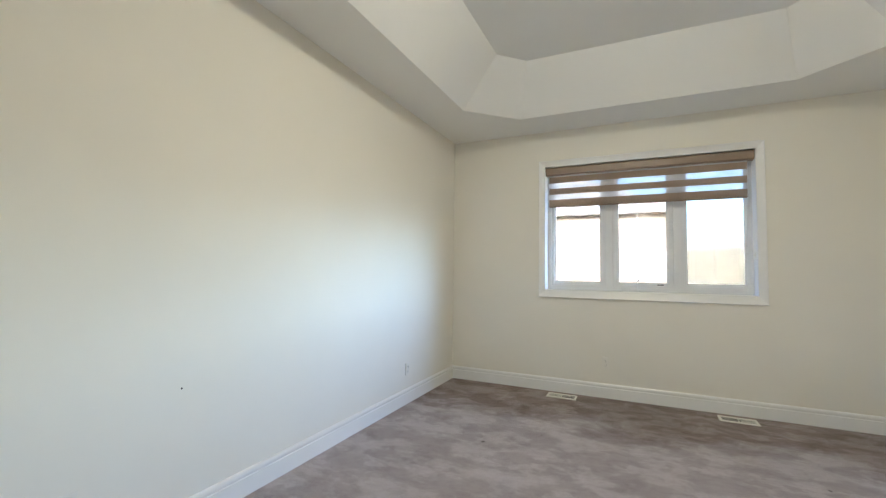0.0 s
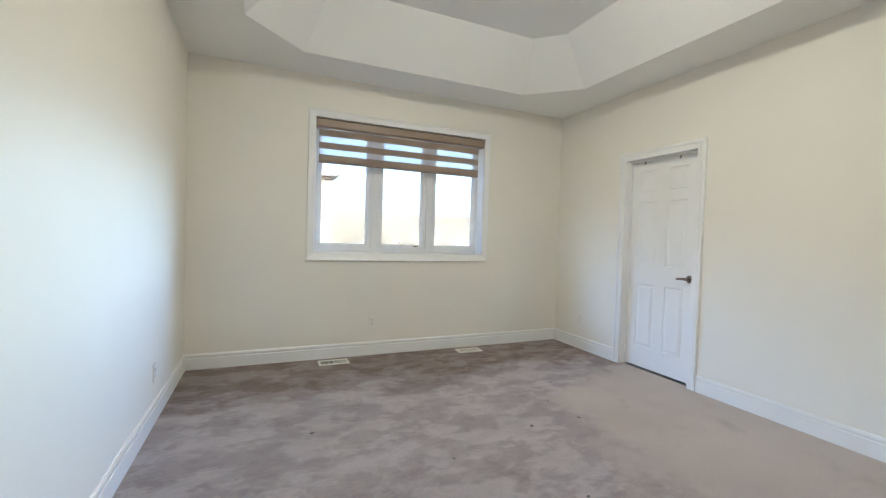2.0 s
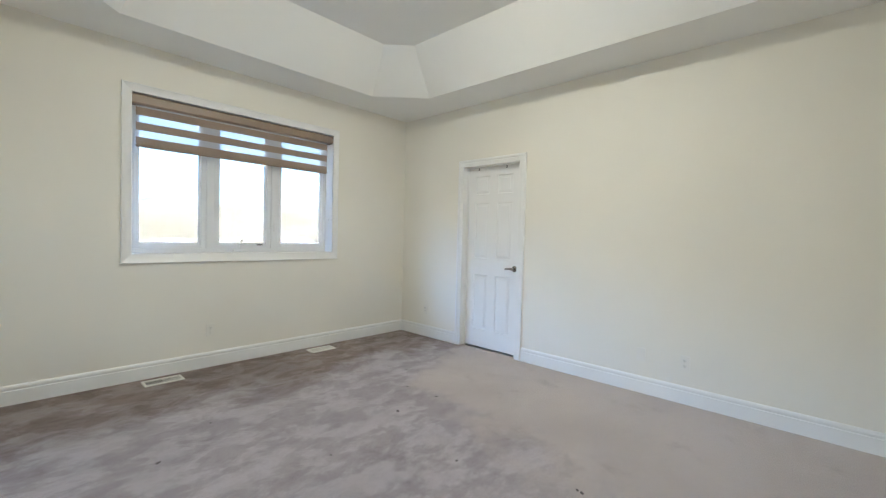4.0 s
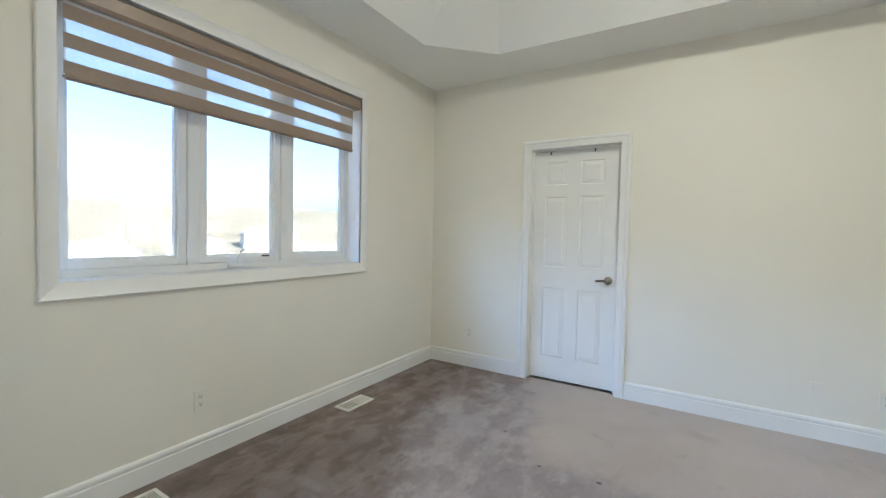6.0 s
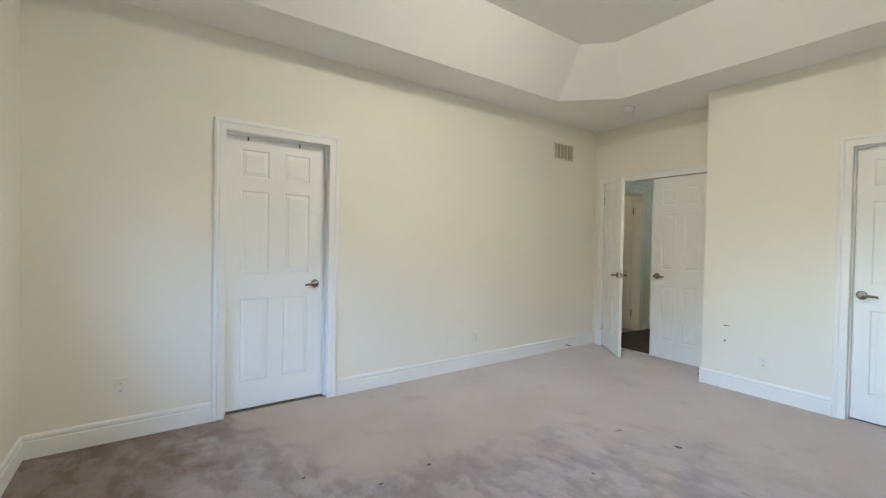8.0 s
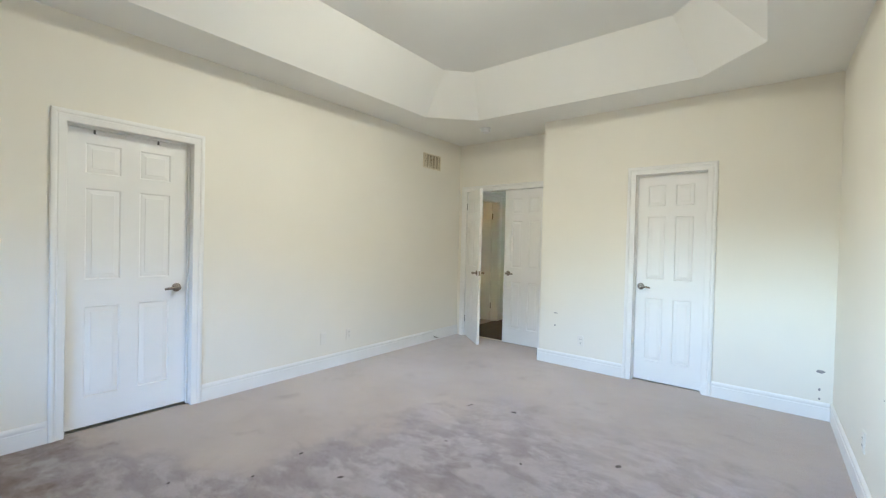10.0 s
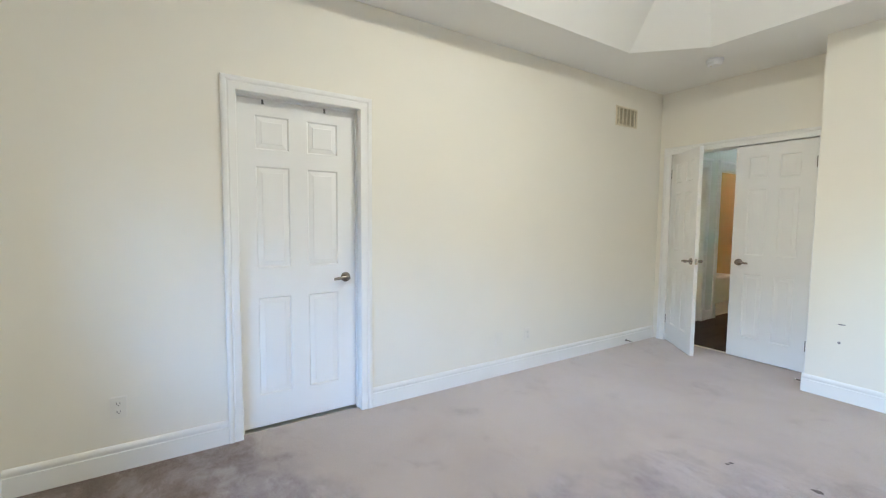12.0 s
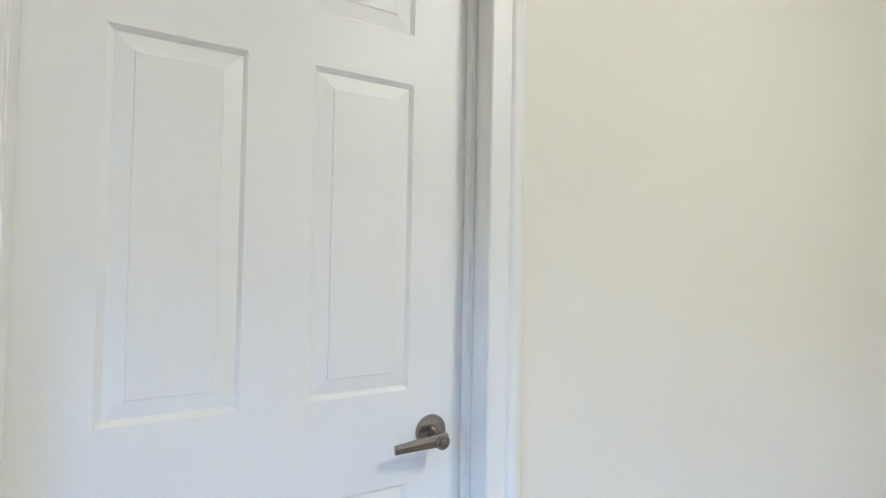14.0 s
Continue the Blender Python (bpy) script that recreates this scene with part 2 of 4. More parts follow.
def field_material():
    m, n, l, p = nodes_of("dry_grass_field")
    tc = n.new("ShaderNodeTexCoord")
    big, small, r, r2, x = n.new("ShaderNodeTexNoise"), n.new("ShaderNodeTexNoise"), n.new("ShaderNodeValToRGB"), n.new("ShaderNodeValToRGB"), n.new("ShaderNodeMix")
    big.inputs["Scale"].default_value, big.inputs["Detail"].default_value = 0.035, 6
    small.inputs["Scale"].default_value, small.inputs["Detail"].default_value = 2.5, 5
    for t in (big, small):
        l.new(tc.outputs["Object"], t.inputs["Vector"])
    r.color_ramp.elements[0].position, r.color_ramp.elements[1].position = 0.38, 0.62
    r.color_ramp.elements[0].color, r.color_ramp.elements[1].color = (0.32, 0.275, 0.19, 1), (0.46, 0.40, 0.295, 1)
    r2.color_ramp.elements[0].color, r2.color_ramp.elements[1].color = (0.7, 0.7, 0.7, 1), (1.15, 1.15, 1.15, 1)
    l.new(big.outputs["Fac"], r.inputs["Fac"])
    l.new(small.outputs["Fac"], r2.inputs["Fac"])
    x.data_type, x.blend_type = "RGBA", "MULTIPLY"
    x.inputs["Factor"].default_value = 1.0
    l.new(r.outputs["Color"], x.inputs[6])
    l.new(r2.outputs["Color"], x.inputs[7])
    l.new(x.outputs[2], p.inputs["Base Color"])
    p.inputs["Roughness"].default_value = 1.0
    p.inputs["Specular IOR Level"].default_value = 0.0
    return m


def plank_material():
    m, n, l, p = nodes_of("dark_stained_plank")
    tc, mp, t, r, info, mul = n.new("ShaderNodeTexCoord"), n.new("ShaderNodeMapping"), n.new("ShaderNodeTexNoise"), n.new("ShaderNodeValToRGB"), n.new("ShaderNodeObjectInfo"), n.new("ShaderNodeMix")
    mp.inputs["Scale"].default_value = (14, 1.2, 1)
    t.inputs["Scale"].default_value, t.inputs["Detail"].default_value = 6, 8
    l.new(tc.outputs["Object"], mp.inputs["Vector"])
    l.new(mp.outputs["Vector"], t.inputs["Vector"])
    r.color_ramp.elements[0].color, r.color_ramp.elements[1].color = (0.018, 0.011, 0.008, 1), (0.050, 0.030, 0.021, 1)
    l.new(t.outputs["Fac"], r.inputs["Fac"])
    rv = n.new("ShaderNodeMapRange")
    rv.inputs["To Min"].default_value, rv.inputs["To Max"].default_value = 0.75, 1.3
    l.new(info.outputs["Random"], rv.inputs["Value"])
    mul.data_type, mul.blend_type = "RGBA", "MULTIPLY"
    mul.inputs["Factor"].default_value = 1.0
    l.new(r.outputs["Color"], mul.inputs[6])
    l.new(rv.outputs["Result"], mul.inputs[7])
    l.new(mul.outputs[2], p.inputs["Base Color"])
    p.inputs["Roughness"].default_value = 0.4
    p.inputs["Specular IOR Level"].default_value = 0.15
    return m


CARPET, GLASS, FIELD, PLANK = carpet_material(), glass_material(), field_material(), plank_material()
BAND = cloth_material("brown_blind_band", (0.34, 0.265, 0.205), 0.0, 0.12)
SHEER = cloth_material("sheer_blind_band", (0.85, 0.85, 0.85), 0.45, 0.5)
BRICK = brick_material("pale_brick", (0.42, 0.34, 0.27), (0.50, 0.42, 0.33), (0.5, 0.48, 0.44))
BRICK_RED = brick_material("red_brown_brick", (0.30, 0.20, 0.17), (0.37, 0.26, 0.22), (0.42, 0.4, 0.37))

# ---- building helpers ----


def add_box(bm, x0, x1, y0, y1, z0, z1):
    v = [bm.verts.new((x, y, z)) for z in (z0, z1) for y in (y0, y1) for x in (x0, x1)]
    for f in ((0, 2, 3, 1), (4, 5, 7, 6), (0, 1, 5, 4), (2, 6, 7, 3), (0, 4, 6, 2), (1, 3, 7, 5)):
        bm.faces.new([v[i] for i in f])


def part(name, bm, material, parent=None, label="", smooth=False):
    bmesh.ops.recalc_face_normals(bm, faces=bm.faces)
    me = bpy.data.meshes.new(name)
    bm.to_mesh(me)
    bm.free()
    me.materials.append(material)
    if smooth:
        me.shade_smooth()
        me.set_sharp_from_angle(angle=radians(40))
    ob = new(name, me)
    if parent:
        ob.parent = parent
    if label:
        ob["label"] = label
    return ob


def block(name, x0, x1, y0, y1, z0, z1, material, parent=None, bevel=0.0, label="", segments=2):
    bm = bmesh.new()
    add_box(bm, x0, x1, y0, y1, z0, z1)
    if bevel:
        bmesh.ops.bevel(bm, geom=bm.edges[:], offset=bevel, segments=segments, affect="EDGES", clamp_overlap=True)
    return part(name, bm, material, parent, label, smooth=bool(bevel))


def boxes(name, rows, material, parent=None, label=""):
    bm = bmesh.new()
    for r in rows:
        add_box(bm, *r)
    return part(name, bm, material, parent, label)


def disc(bm, r0, r1, y0, y1, segments=32, centre=(0, 0)):
    """A round stub along y from radius r0 at y0 to r1 at y1."""
    rings = []
    for r, y in ((r0, y0), (r1, y1)):
        rings.append([bm.verts.new((centre[0] + r * math.cos(2 * math.pi * i / segments), y, centre[1] + r * math.sin(2 * math.pi * i / segments))) for i in range(segments)])
    for i in range(segments):
        j = (i + 1) % segments
        bm.faces.new((rings[0][i], rings[0][j], rings[1][j], rings[1][i]))
    bm.faces.new(rings[0])
    bm.faces.new(rings[1])


def lathe(bm, rows, segments=32, centre=(0, 0)):
    """Turned shape about the y axis from rows of (radius, y)."""
    rings = [[bm.verts.new((centre[0] + r * math.cos(2 * math.pi * i / segments), y, centre[1] + r * math.sin(2 * math.pi * i / segments))) for i in range(segments)] for r, y in rows]
    for a, b in zip(rings, rings[1:]):
        for i in range(segments):
            j = (i + 1) % segments
            bm.faces.new((a[i], a[j], b[j], b[i]))
    bm.faces.new(rings[0])
    bm.faces.new(rings[-1])


def moulding(bm, profile, s0, s1, place, k0=0.0, k1=0.0):
    """Runs a profile of (u, v) from s0 to s1; k0 and k1 slant the ends by u (mitres). place(s, u, v) gives the point."""
    a = [bm.verts.new(place(s0 - k0 * u, u, v)) for u, v in profile]
    b = [bm.verts.new(place(s1 + k1 * u, u, v)) for u, v in profile]
    count = len(profile)
    for i in range(count):
        j = (i + 1) % count
        bm.faces.new((a[i], a[j], b[j], b[i]))
    bm.faces.new(a)
    bm.faces.new(b)


def empty(name, m, label="", category="", group="", kind=""):
    e = new(name)
    e.empty_display_size = 0.1
    e.matrix_world = m
    return tagged(e, label, category, group, kind)


def lamp_glass(name, colour, strength):
    m, n, l, p = nodes_of(name)
    p.inputs["Base Color"].default_value = (0.9, 0.88, 0.82, 1)
    p.inputs["Emission Color"].default_value = (*colour, 1)
    p.inputs["Emission Strength"].default_value = strength
    return m


XW, XE, YN, YS, YA, XA, H = -1.965, 2.0, 5.6, 0.735, 0.30, 0.505, 2.725
T, G = 0.13, 0.02

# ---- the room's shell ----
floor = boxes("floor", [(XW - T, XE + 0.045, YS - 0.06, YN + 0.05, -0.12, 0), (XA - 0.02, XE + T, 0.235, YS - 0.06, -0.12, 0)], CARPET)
tagged(floor, "taupe cut-pile carpet with brushed patches and small dark stains", "carpet floor", kind="structure")

WX0, WX1, WZ0, WZ1 = -0.905, 0.922, 1.040, 2.338
north = boxes("wall_north", [(XW - T, WX0 - 0.012, YN, YN + T, -0.1, 2.8), (WX1 + 0.012, XE + T, YN, YN + T, -0.1, 2.8),
                             (WX0 - 0.012, WX1 + 0.012, YN, YN + T, -0.1, WZ0 - 0.012), (WX0 - 0.012, WX1 + 0.012, YN, YN + T, WZ1 + 0.012, 2.8)], WALL)
tagged(north, "cream painted wall round the triple window", "wall", kind="structure")
outer = boxes("wall_exterior", [(-2.4, WX0 - 0.04, YN + T + 0.004, 5.822, -3.2, 3.5), (WX1 + 0.04, 4.8, YN + T + 0.004, 5.822, -3.2, 3.5),
                                (WX0 - 0.04, WX1 + 0.04, YN + T + 0.004, 5.822, -3.2, WZ0 - 0.02), (WX0 - 0.04, WX1 + 0.04, YN + T + 0.004, 5.826, WZ1 + 0.02, 3.5)], BRICK_RED)
tagged(outer, "red-brown brick outer wall round the window", "brick wall", kind="structure")

DY0, DY1, DH = 3.831, 4.570, 2.039
east = boxes("wall_east", [(XE, XE + T, YA - 0.12, DY0 - G, -0.1, 2.8), (XE, XE + T, DY1 + G, YN, -0.1, 2.8), (XE, XE + T, DY0 - G, DY1 + G, DH + G, 2.8)], WALL)
tagged(east, "long cream painted wall with a panelled door", "wall", kind="structure")
west = boxes("wall_west", [(XW - T, XW, YS - T, YN, -0.1, 2.8)], WALL)
tagged(west, "plain cream painted wall lit from the window", "wall", kind="structure")
CX0, CX1 = -1.090, -0.488
south = boxes("wall_south", [(XW, CX0 - G, YS - T, YS, -0.1, 2.8), (CX1 + G, XA, YS - T, YS, -0.1, 2.8), (CX0 - G, CX1 + G, YS - T, YS, DH + G, 2.8),
                             (XA - T, XA, YA - 0.12, YS - T, -0.1, 2.8)], WALL)
tagged(south, "cream painted wall with a closet door and small scuffs", "wall", kind="structure")
AX0, AX1, AH = 0.630, 1.868, 2.052
alcove = boxes("wall_alcove", [(XA, AX0 - G, YA - 0.12, YA, -0.1, 2.8), (AX1 + G, XE, YA - 0.12, YA, -0.1, 2.8), (AX0 - G, AX1 + G, YA - 0.12, YA, AH + G, 2.8)], WALL)
tagged(alcove, "cream painted wall above the double entrance door", "wall", kind="structure")


def octagon(d, leg, z):
    x0, x1, y0, y1 = XW + d, XE - d, YS + d, YN - d
    return [(x0 + leg, y0, z), (x1 - leg, y0, z), (x1, y0 + leg, z), (x1, y1 - leg, z), (x1 - leg, y1, z), (x0 + leg, y1, z), (x0, y1 - leg, z), (x0, y0 + leg, z)]


def build_ceiling():
    bm = bmesh.new()
    rise, run, inset, leg = 0.385, 0.37, 0.475, 0.43
    low = [bm.verts.new(p) for p in octagon(inset, leg, H)]
    top = [bm.verts.new(p) for p in octagon(inset + run, leg - run * (2 - math.sqrt(2)), H + rise)]
    out = [bm.verts.new(p) for p in ((XW - 0.1, YS - 0.1, H), (XE + 0.1, YS - 0.1, H), (XE + 0.1, YN + 0.1, H), (XW - 0.1, YN + 0.1, H))]
    for i in range(4):
        bm.faces.new((out[i], out[(i + 1) % 4], low[(2 * i + 1) % 8], low[2 * i]))
        bm.faces.new((out[i], low[2 * i], low[(2 * i - 1) % 8]))
    for i in range(8):
        j = (i + 1) % 8
        bm.faces.new((low[i], low[j], top[j], top[i]))
    bm.faces.new(top)
    a = [bm.verts.new(p) for p in ((XA - 0.05, YA - 0.05, H), (XE + 0.1, YA - 0.05, H), (XE + 0.1, YS - 0.1, H), (XA - 0.05, YS - 0.1, H))]
    bm.faces.new(a)
    ob = part("ceiling", bm, CEILING)
    return tagged(ob, "white tray ceiling with sloped sides and clipped corners", "ceiling", kind="structure")


build_ceiling()

# unseen roof and plain outer walls, added to close the house against daylight
tagged(boxes("roof", [(-2.7, 5.0, -4.9, 6.3, 3.5, 3.62)], ROOF), "unseen flat roof added above the rooms to block daylight", "roof", kind="structure")
tagged(boxes("wall_shell", [(-2.4, -2.25, -4.6, 5.73, -3.2, 3.5), (4.65, 4.8, -4.6, 5.73, -3.2, 3.5), (-2.25, 4.65, -4.6, -4.45, -3.2, 3.5)], BRICK_RED), "unseen brick shell added round the house to block daylight", "brick wall", kind="structure")

# ---- trims ----
CASING = [(0, 0), (0, 0.010), (0.003, 0.013), (0.040, 0.015), (0.043, 0.012), (0.047, 0.012), (0.051, 0.018), (0.056, 0.020), (0.072, 0.020), (0.077, 0.016), (0.078, 0)]
BASE = [(0, 0), (0, 0.015), (0.098, 0.015), (0.101, 0.011), (0.108, 0.011), (0.112, 0.0135), (0.126, 0.0125), (0.134, 0.008), (0.138, 0.004), (0.138, 0)]


def baseboard(s0, s1, place):
    bm = bmesh.new()
    moulding(bm, BASE, s0, s1, place)
    return tagged(part("baseboard", bm, TRIM, smooth=True), "white moulded baseboard along the wall", "baseboard", group="baseboards", kind="structure")


baseboard(XW, XE, lambda s, u, v: (s, YN - v, u))
baseboard(YS, YN, lambda s, u, v: (XW + v, s, u))
baseboard(DY1 + 0.079, YN - 0.015, lambda s, u, v: (XE - v, s, u))
baseboard(YA, DY0 - 0.079, lambda s, u, v: (XE - v, s, u))
baseboard(XW + 0.015, CX0 - 0.079, lambda s, u, v: (s, YS + v, u))
baseboard(CX1 + 0.079, XA + 0.015, lambda s, u, v: (s, YS + v, u))
baseboard(YA, YS, lambda s, u, v: (XA + v, s, u))


def door_casing(owner, a, b, h, place):
    """Two mitred sides and a head round an opening from a to b; place(along, up, out) gives the point."""
    bm = bmesh.new()
    moulding(bm, CASING, 0, h, lambda s, u, v: place(a - u, s, v), 0, 1)
    part("casing_side", bm, TRIM, owner, smooth=True)
    bm = bmesh.new()
    moulding(bm, CASING, 0, h, lambda s, u, v: place(b + u, s, v), 0, 1)
    part("casing_side", bm, TRIM, owner, smooth=True)
    bm = bmesh.new()
    moulding(bm, CASING, a, b, lambda s, u, v: place(s, h + u, v), 1, 1)
    part("casing_head", bm, TRIM, owner, smooth=True)


def panel_leaf(owner, w, h, margin, middle, thick=0.036, shift=0.0):
    """A six-panel moulded leaf: x along its width, front at y = 0 towards -y, z up. Every raised panel is a piece of its own."""
    cols = [(margin + shift, (w - middle) / 2 + shift), ((w + middle) / 2 + shift, w - margin + shift)]
    rows = [(0.200, 0.816), (1.001, 1.619), (1.720, 1.923)]
    xs = sorted({0, w, *[c for p in cols for c in p]})
    zs = sorted({0, h, *[c for p in rows for c in p]})
    bm = bmesh.new()
    holes = {(c[0], r[0]) for c in cols for r in rows}
    for x0, x1 in zip(xs, xs[1:]):
        for z0, z1 in zip(zs, zs[1:]):
            q = ((x0, z0), (x1, z0), (x1, z1), (x0, z1))
            if (x0, z0) in holes:
                d = 0.008
                i = ((x0 + d, z0 + d), (x1 - d, z0 + d), (x1 - d, z1 - d), (x0 + d, z1 - d))
                o = [bm.verts.new((x, 0, z)) for x, z in q]
                n = [bm.verts.new((x, 0.0085, z)) for x, z in i]
                for k in range(4):
                    bm.faces.new((o[k], o[(k + 1) % 4], n[(k + 1) % 4], n[k]))
                bm.faces.new(n)
            else:
                bm.faces.new([bm.verts.new((x, 0, z)) for x, z in q])
    back = [bm.verts.new((x, thick, z)) for x, z in ((0, 0), (w, 0), (w, h), (0, h))]
    frontc = [bm.verts.new((x, 0, z)) for x, z in ((0, 0), (w, 0), (w, h), (0, h))]
    bm.faces.new(back)
    for k in range(4):
        bm.faces.new((frontc[k], frontc[(k + 1) % 4], back[(k + 1) % 4], back[k]))
    bmesh.ops.remove_doubles(bm, verts=bm.verts, dist=0.0004)
    leaf = part("leaf", bm, DOOR, owner)
    for c in cols:
        for r in rows:
            bm = bmesh.new()
            loops = []
            for d, y in ((0.0084, 0.0084), (0.036, 0.0036), (0.0375, 0.0012)):
                loops.append([bm.verts.new((x, y, z)) for x, z in ((c[0] + d, r[0] + d), (c[1] - d, r[0] + d), (c[1] - d, r[1] - d), (c[0] + d, r[1] - d))])
            for a, e in zip(loops, loops[1:]):
                for k in range(4):
                    bm.faces.new((a[k], a[(k + 1) % 4], e[(k + 1) % 4], e[k]))
            bm.faces.new(loops[-1])
            part("raised_panel", bm, DOOR, leaf)
    return leaf


def lever(owner, x, z, way, y=0.0, out=-1, keyed=False):
    """A satin lever handle on a round rose; way is the lever's direction along x, out the side of the leaf it stands on."""
    h = new("handle")
    h.parent = owner
    h.location = (x, y, z)
    h["label"] = "satin nickel lever handle"
    bm = bmesh.new()
    lathe(bm, [(0.033, 0), (0.033, out * 0.004), (0.030, out * 0.009), (0.021, out * 0.012), (0.013, out * 0.013)], 36)
    part("rose", bm, NICKEL, h, smooth=True)
    bm = bmesh.new()
    lathe(bm, [(0.012, out * 0.012), (0.0105, out * 0.03), (0.0125, out * 0.046), (0.0145, out * 0.062), (0.012, out * 0.065)], 24)
    part("neck", bm, NICKEL, h, smooth=True)
    bm = bmesh.new()
    rings = []
    for i in range(13):
        f = i / 12
        cx, cy = way * (-0.012 + 0.104 * f), out * (0.055 - 0.008 * f * f)
        cz = 0.002 - 0.007 * f * f
        hw, hh = 0.0072 - 0.0028 * f, 0.0125 - 0.004 * f
        ring = []
        for k in range(12):
            an = 2 * math.pi * k / 12
            s, c = math.sin(an), math.cos(an)
            ring.append(bm.verts.new((cx, cy + hw * math.copysign(abs(c) ** 0.6, c), cz + hh * math.copysign(abs(s) ** 0.6, s))))
        rings.append(ring)
    for a, b in zip(rings, rings[1:]):
        for k in range(12):
            bm.faces.new((a[k], a[(k + 1) % 12], b[(k + 1) % 12], b[k]))
    bm.faces.new(rings[0])
    bm.faces.new(rings[-1])
    part("lever", bm, NICKEL, h, smooth=True)
    if keyed:
        bm = bmesh.new()
        lathe(bm, [(0.0075, out * 0.064), (0.007, out * 0.0675), (0.004, out * 0.069)], 20)
        part("lock_button", bm, BRONZE, h, "dark round lock button", smooth=True)
    return h


def hinge(owner, x, y, z):
    bm = bmesh.new()
    for i in range(3):
        bm2 = [(0.009, -0.048 + 0.0322 * i), (0.009, -0.0175 + 0.0322 * i)]
        a = [[bm.verts.new((x + r * math.cos(k * math.pi / 6), y + r * math.sin(k * math.pi / 6), z + zz)) for k in range(12)] for r, zz in bm2]
        for k in range(12):
            bm.faces.new((a[0][k], a[0][(k + 1) % 12], a[1][(k + 1) % 12], a[1][k]))
        bm.faces.new(a[0])
        bm.faces.new(a[1])
    return part("hinge", bm, BRONZE, owner, "dark metal hinge", smooth=True)


# ---- door in the long wall ----
d1 = empty("door_1", pose(2.078, 4.595, 0.012, 0, 0, -90), "closed white six-panel door with a satin lever handle", "door", kind="structure")
panel_leaf(d1, 0.772, 2.028, 0.135, 0.110, shift=-0.003)
lever(d1, 0.684, 0.912, -1, keyed=True)


def local1(x, y, z):
    """World to the first door's own axes."""
    return (4.595 - y, x - 2.078, z - 0.012)


door_casing(d1, DY0, DY1, DH, lambda along, up, out: local1(XE - out, along, up))


def block1(name, x0, x1, y0, y1, z0, z1, mat, bevel=0.0):
    a, b = local1(x0, y0, z0), local1(x1, y1, z1)
    return block(name, min(a[0], b[0]), max(a[0], b[0]), min(a[1], b[1]), max(a[1], b[1]), min(a[2], b[2]), max(a[2], b[2]), mat, d1, bevel)


block1("jamb", 2.0005, 2.077, DY1, DY1 + 0.018, 0, DH, TRIM)
block1("jamb", 2.0005, 2.077, DY0 - 0.018, DY0, 0, DH, TRIM)
block1("jamb", 2.0005, 2.077, DY0 - 0.018, DY1 + 0.018, DH, DH + 0.018, TRIM)
block1("door_stop", 2.046, 2.0775, DY1 - 0.011, DY1, 0, DH, TRIM, 0.003)
block1("door_stop", 2.046, 2.0775, DY0, DY0 + 0.011, 0, DH, TRIM, 0.003)
block1("door_stop", 2.046, 2.0775, DY0 + 0.011, DY1 - 0.011, DH - 0.011, DH, TRIM, 0.003)
tagged(boxes("wall_behind_door", [(2.35, 2.4, 3.4, 5.0, -0.1, 2.6), (2.1, 2.4, 3.35, 3.4, -0.1, 2.6), (2.1, 2.4, 5.0, 5.05, -0.1, 2.6), (2.075, 2.4, 3.4, 5.0, -0.12, -0.02)], WALL), "plain wall behind the closed door", "wall", kind="structure")

for yy in (4.417, 4.045):
    hook = empty("over_door_hook", pose(2.076, yy, 2.036, 0, 0, -90), "small grey metal hook over the door's top edge", "door hook", group="hooks over the door")
    block("strap", -0.006, 0.006, -0.002, 0.0, -0.036, 0.004, GREY_METAL, hook, 0.0006)
    block("lip", -0.006, 0.006, -0.016, -0.002, -0.036, -0.033, GREY_METAL, hook, 0.0006)

# ---- closet door ----
d2 = empty("door_2", pose(CX1 + 0.004, 0.682, 0.012, 0, 0, 180), "closed white six-panel closet door with a satin lever handle", "door", kind="structure")
panel_leaf(d2, 0.610, 2.028, 0.108, 0.085)
lever(d2, 0.062, 0.925, 1)


def local2(x, y, z):
    return (CX1 + 0.004 - x, 0.682 - y, z - 0.012)


door_casing(d2, CX0, CX1, DH, lambda along, up, out: local2(along, YS + out, up))


def block2(name, x0, x1, y0, y1, z0, z1, mat, bevel=0.0):
    a, b = local2(x0, y0, z0), local2(x1, y1, z1)
    return block(name, min(a[0], b[0]), max(a[0], b[0]), min(a[1], b[1]), max(a[1], b[1]), min(a[2], b[2]), max(a[2], b[2]), mat, d2, bevel)


block2("jamb", CX0 - 0.018, CX0, 0.684, YS - 0.0005, 0, DH, TRIM)
block2("jamb", CX1, CX1 + 0.018, 0.684, YS - 0.0005, 0, DH, TRIM)
block2("jamb", CX0 - 0.018, CX1 + 0.018, 0.684, YS - 0.0005, DH, DH + 0.018, TRIM)
block2("door_stop", CX0, CX0 + 0.010, 0.685, 0.715, 0, DH, TRIM, 0.002)
block2("door_stop", CX1 - 0.010, CX1, 0.685, 0.715, 0, DH, TRIM, 0.002)
block2("door_stop", CX0 + 0.010, CX1 - 0.010, 0.685, 0.715, DH - 0.010, DH, TRIM, 0.002)
tagged(boxes("wall_behind_closet", [(-1.9, 0.3, 0.05, 0.10, -0.1, 2.6), (-1.95, -1.9, 0.05, 0.6, -0.1, 2.6), (0.3, 0.35, 0.05, 0.6, -0.1, 2.6), (-1.9, 0.3, 0.10, 0.675, -0.12, -0.02)], WALL), "plain wall behind the closet door", "wall", kind="structure")

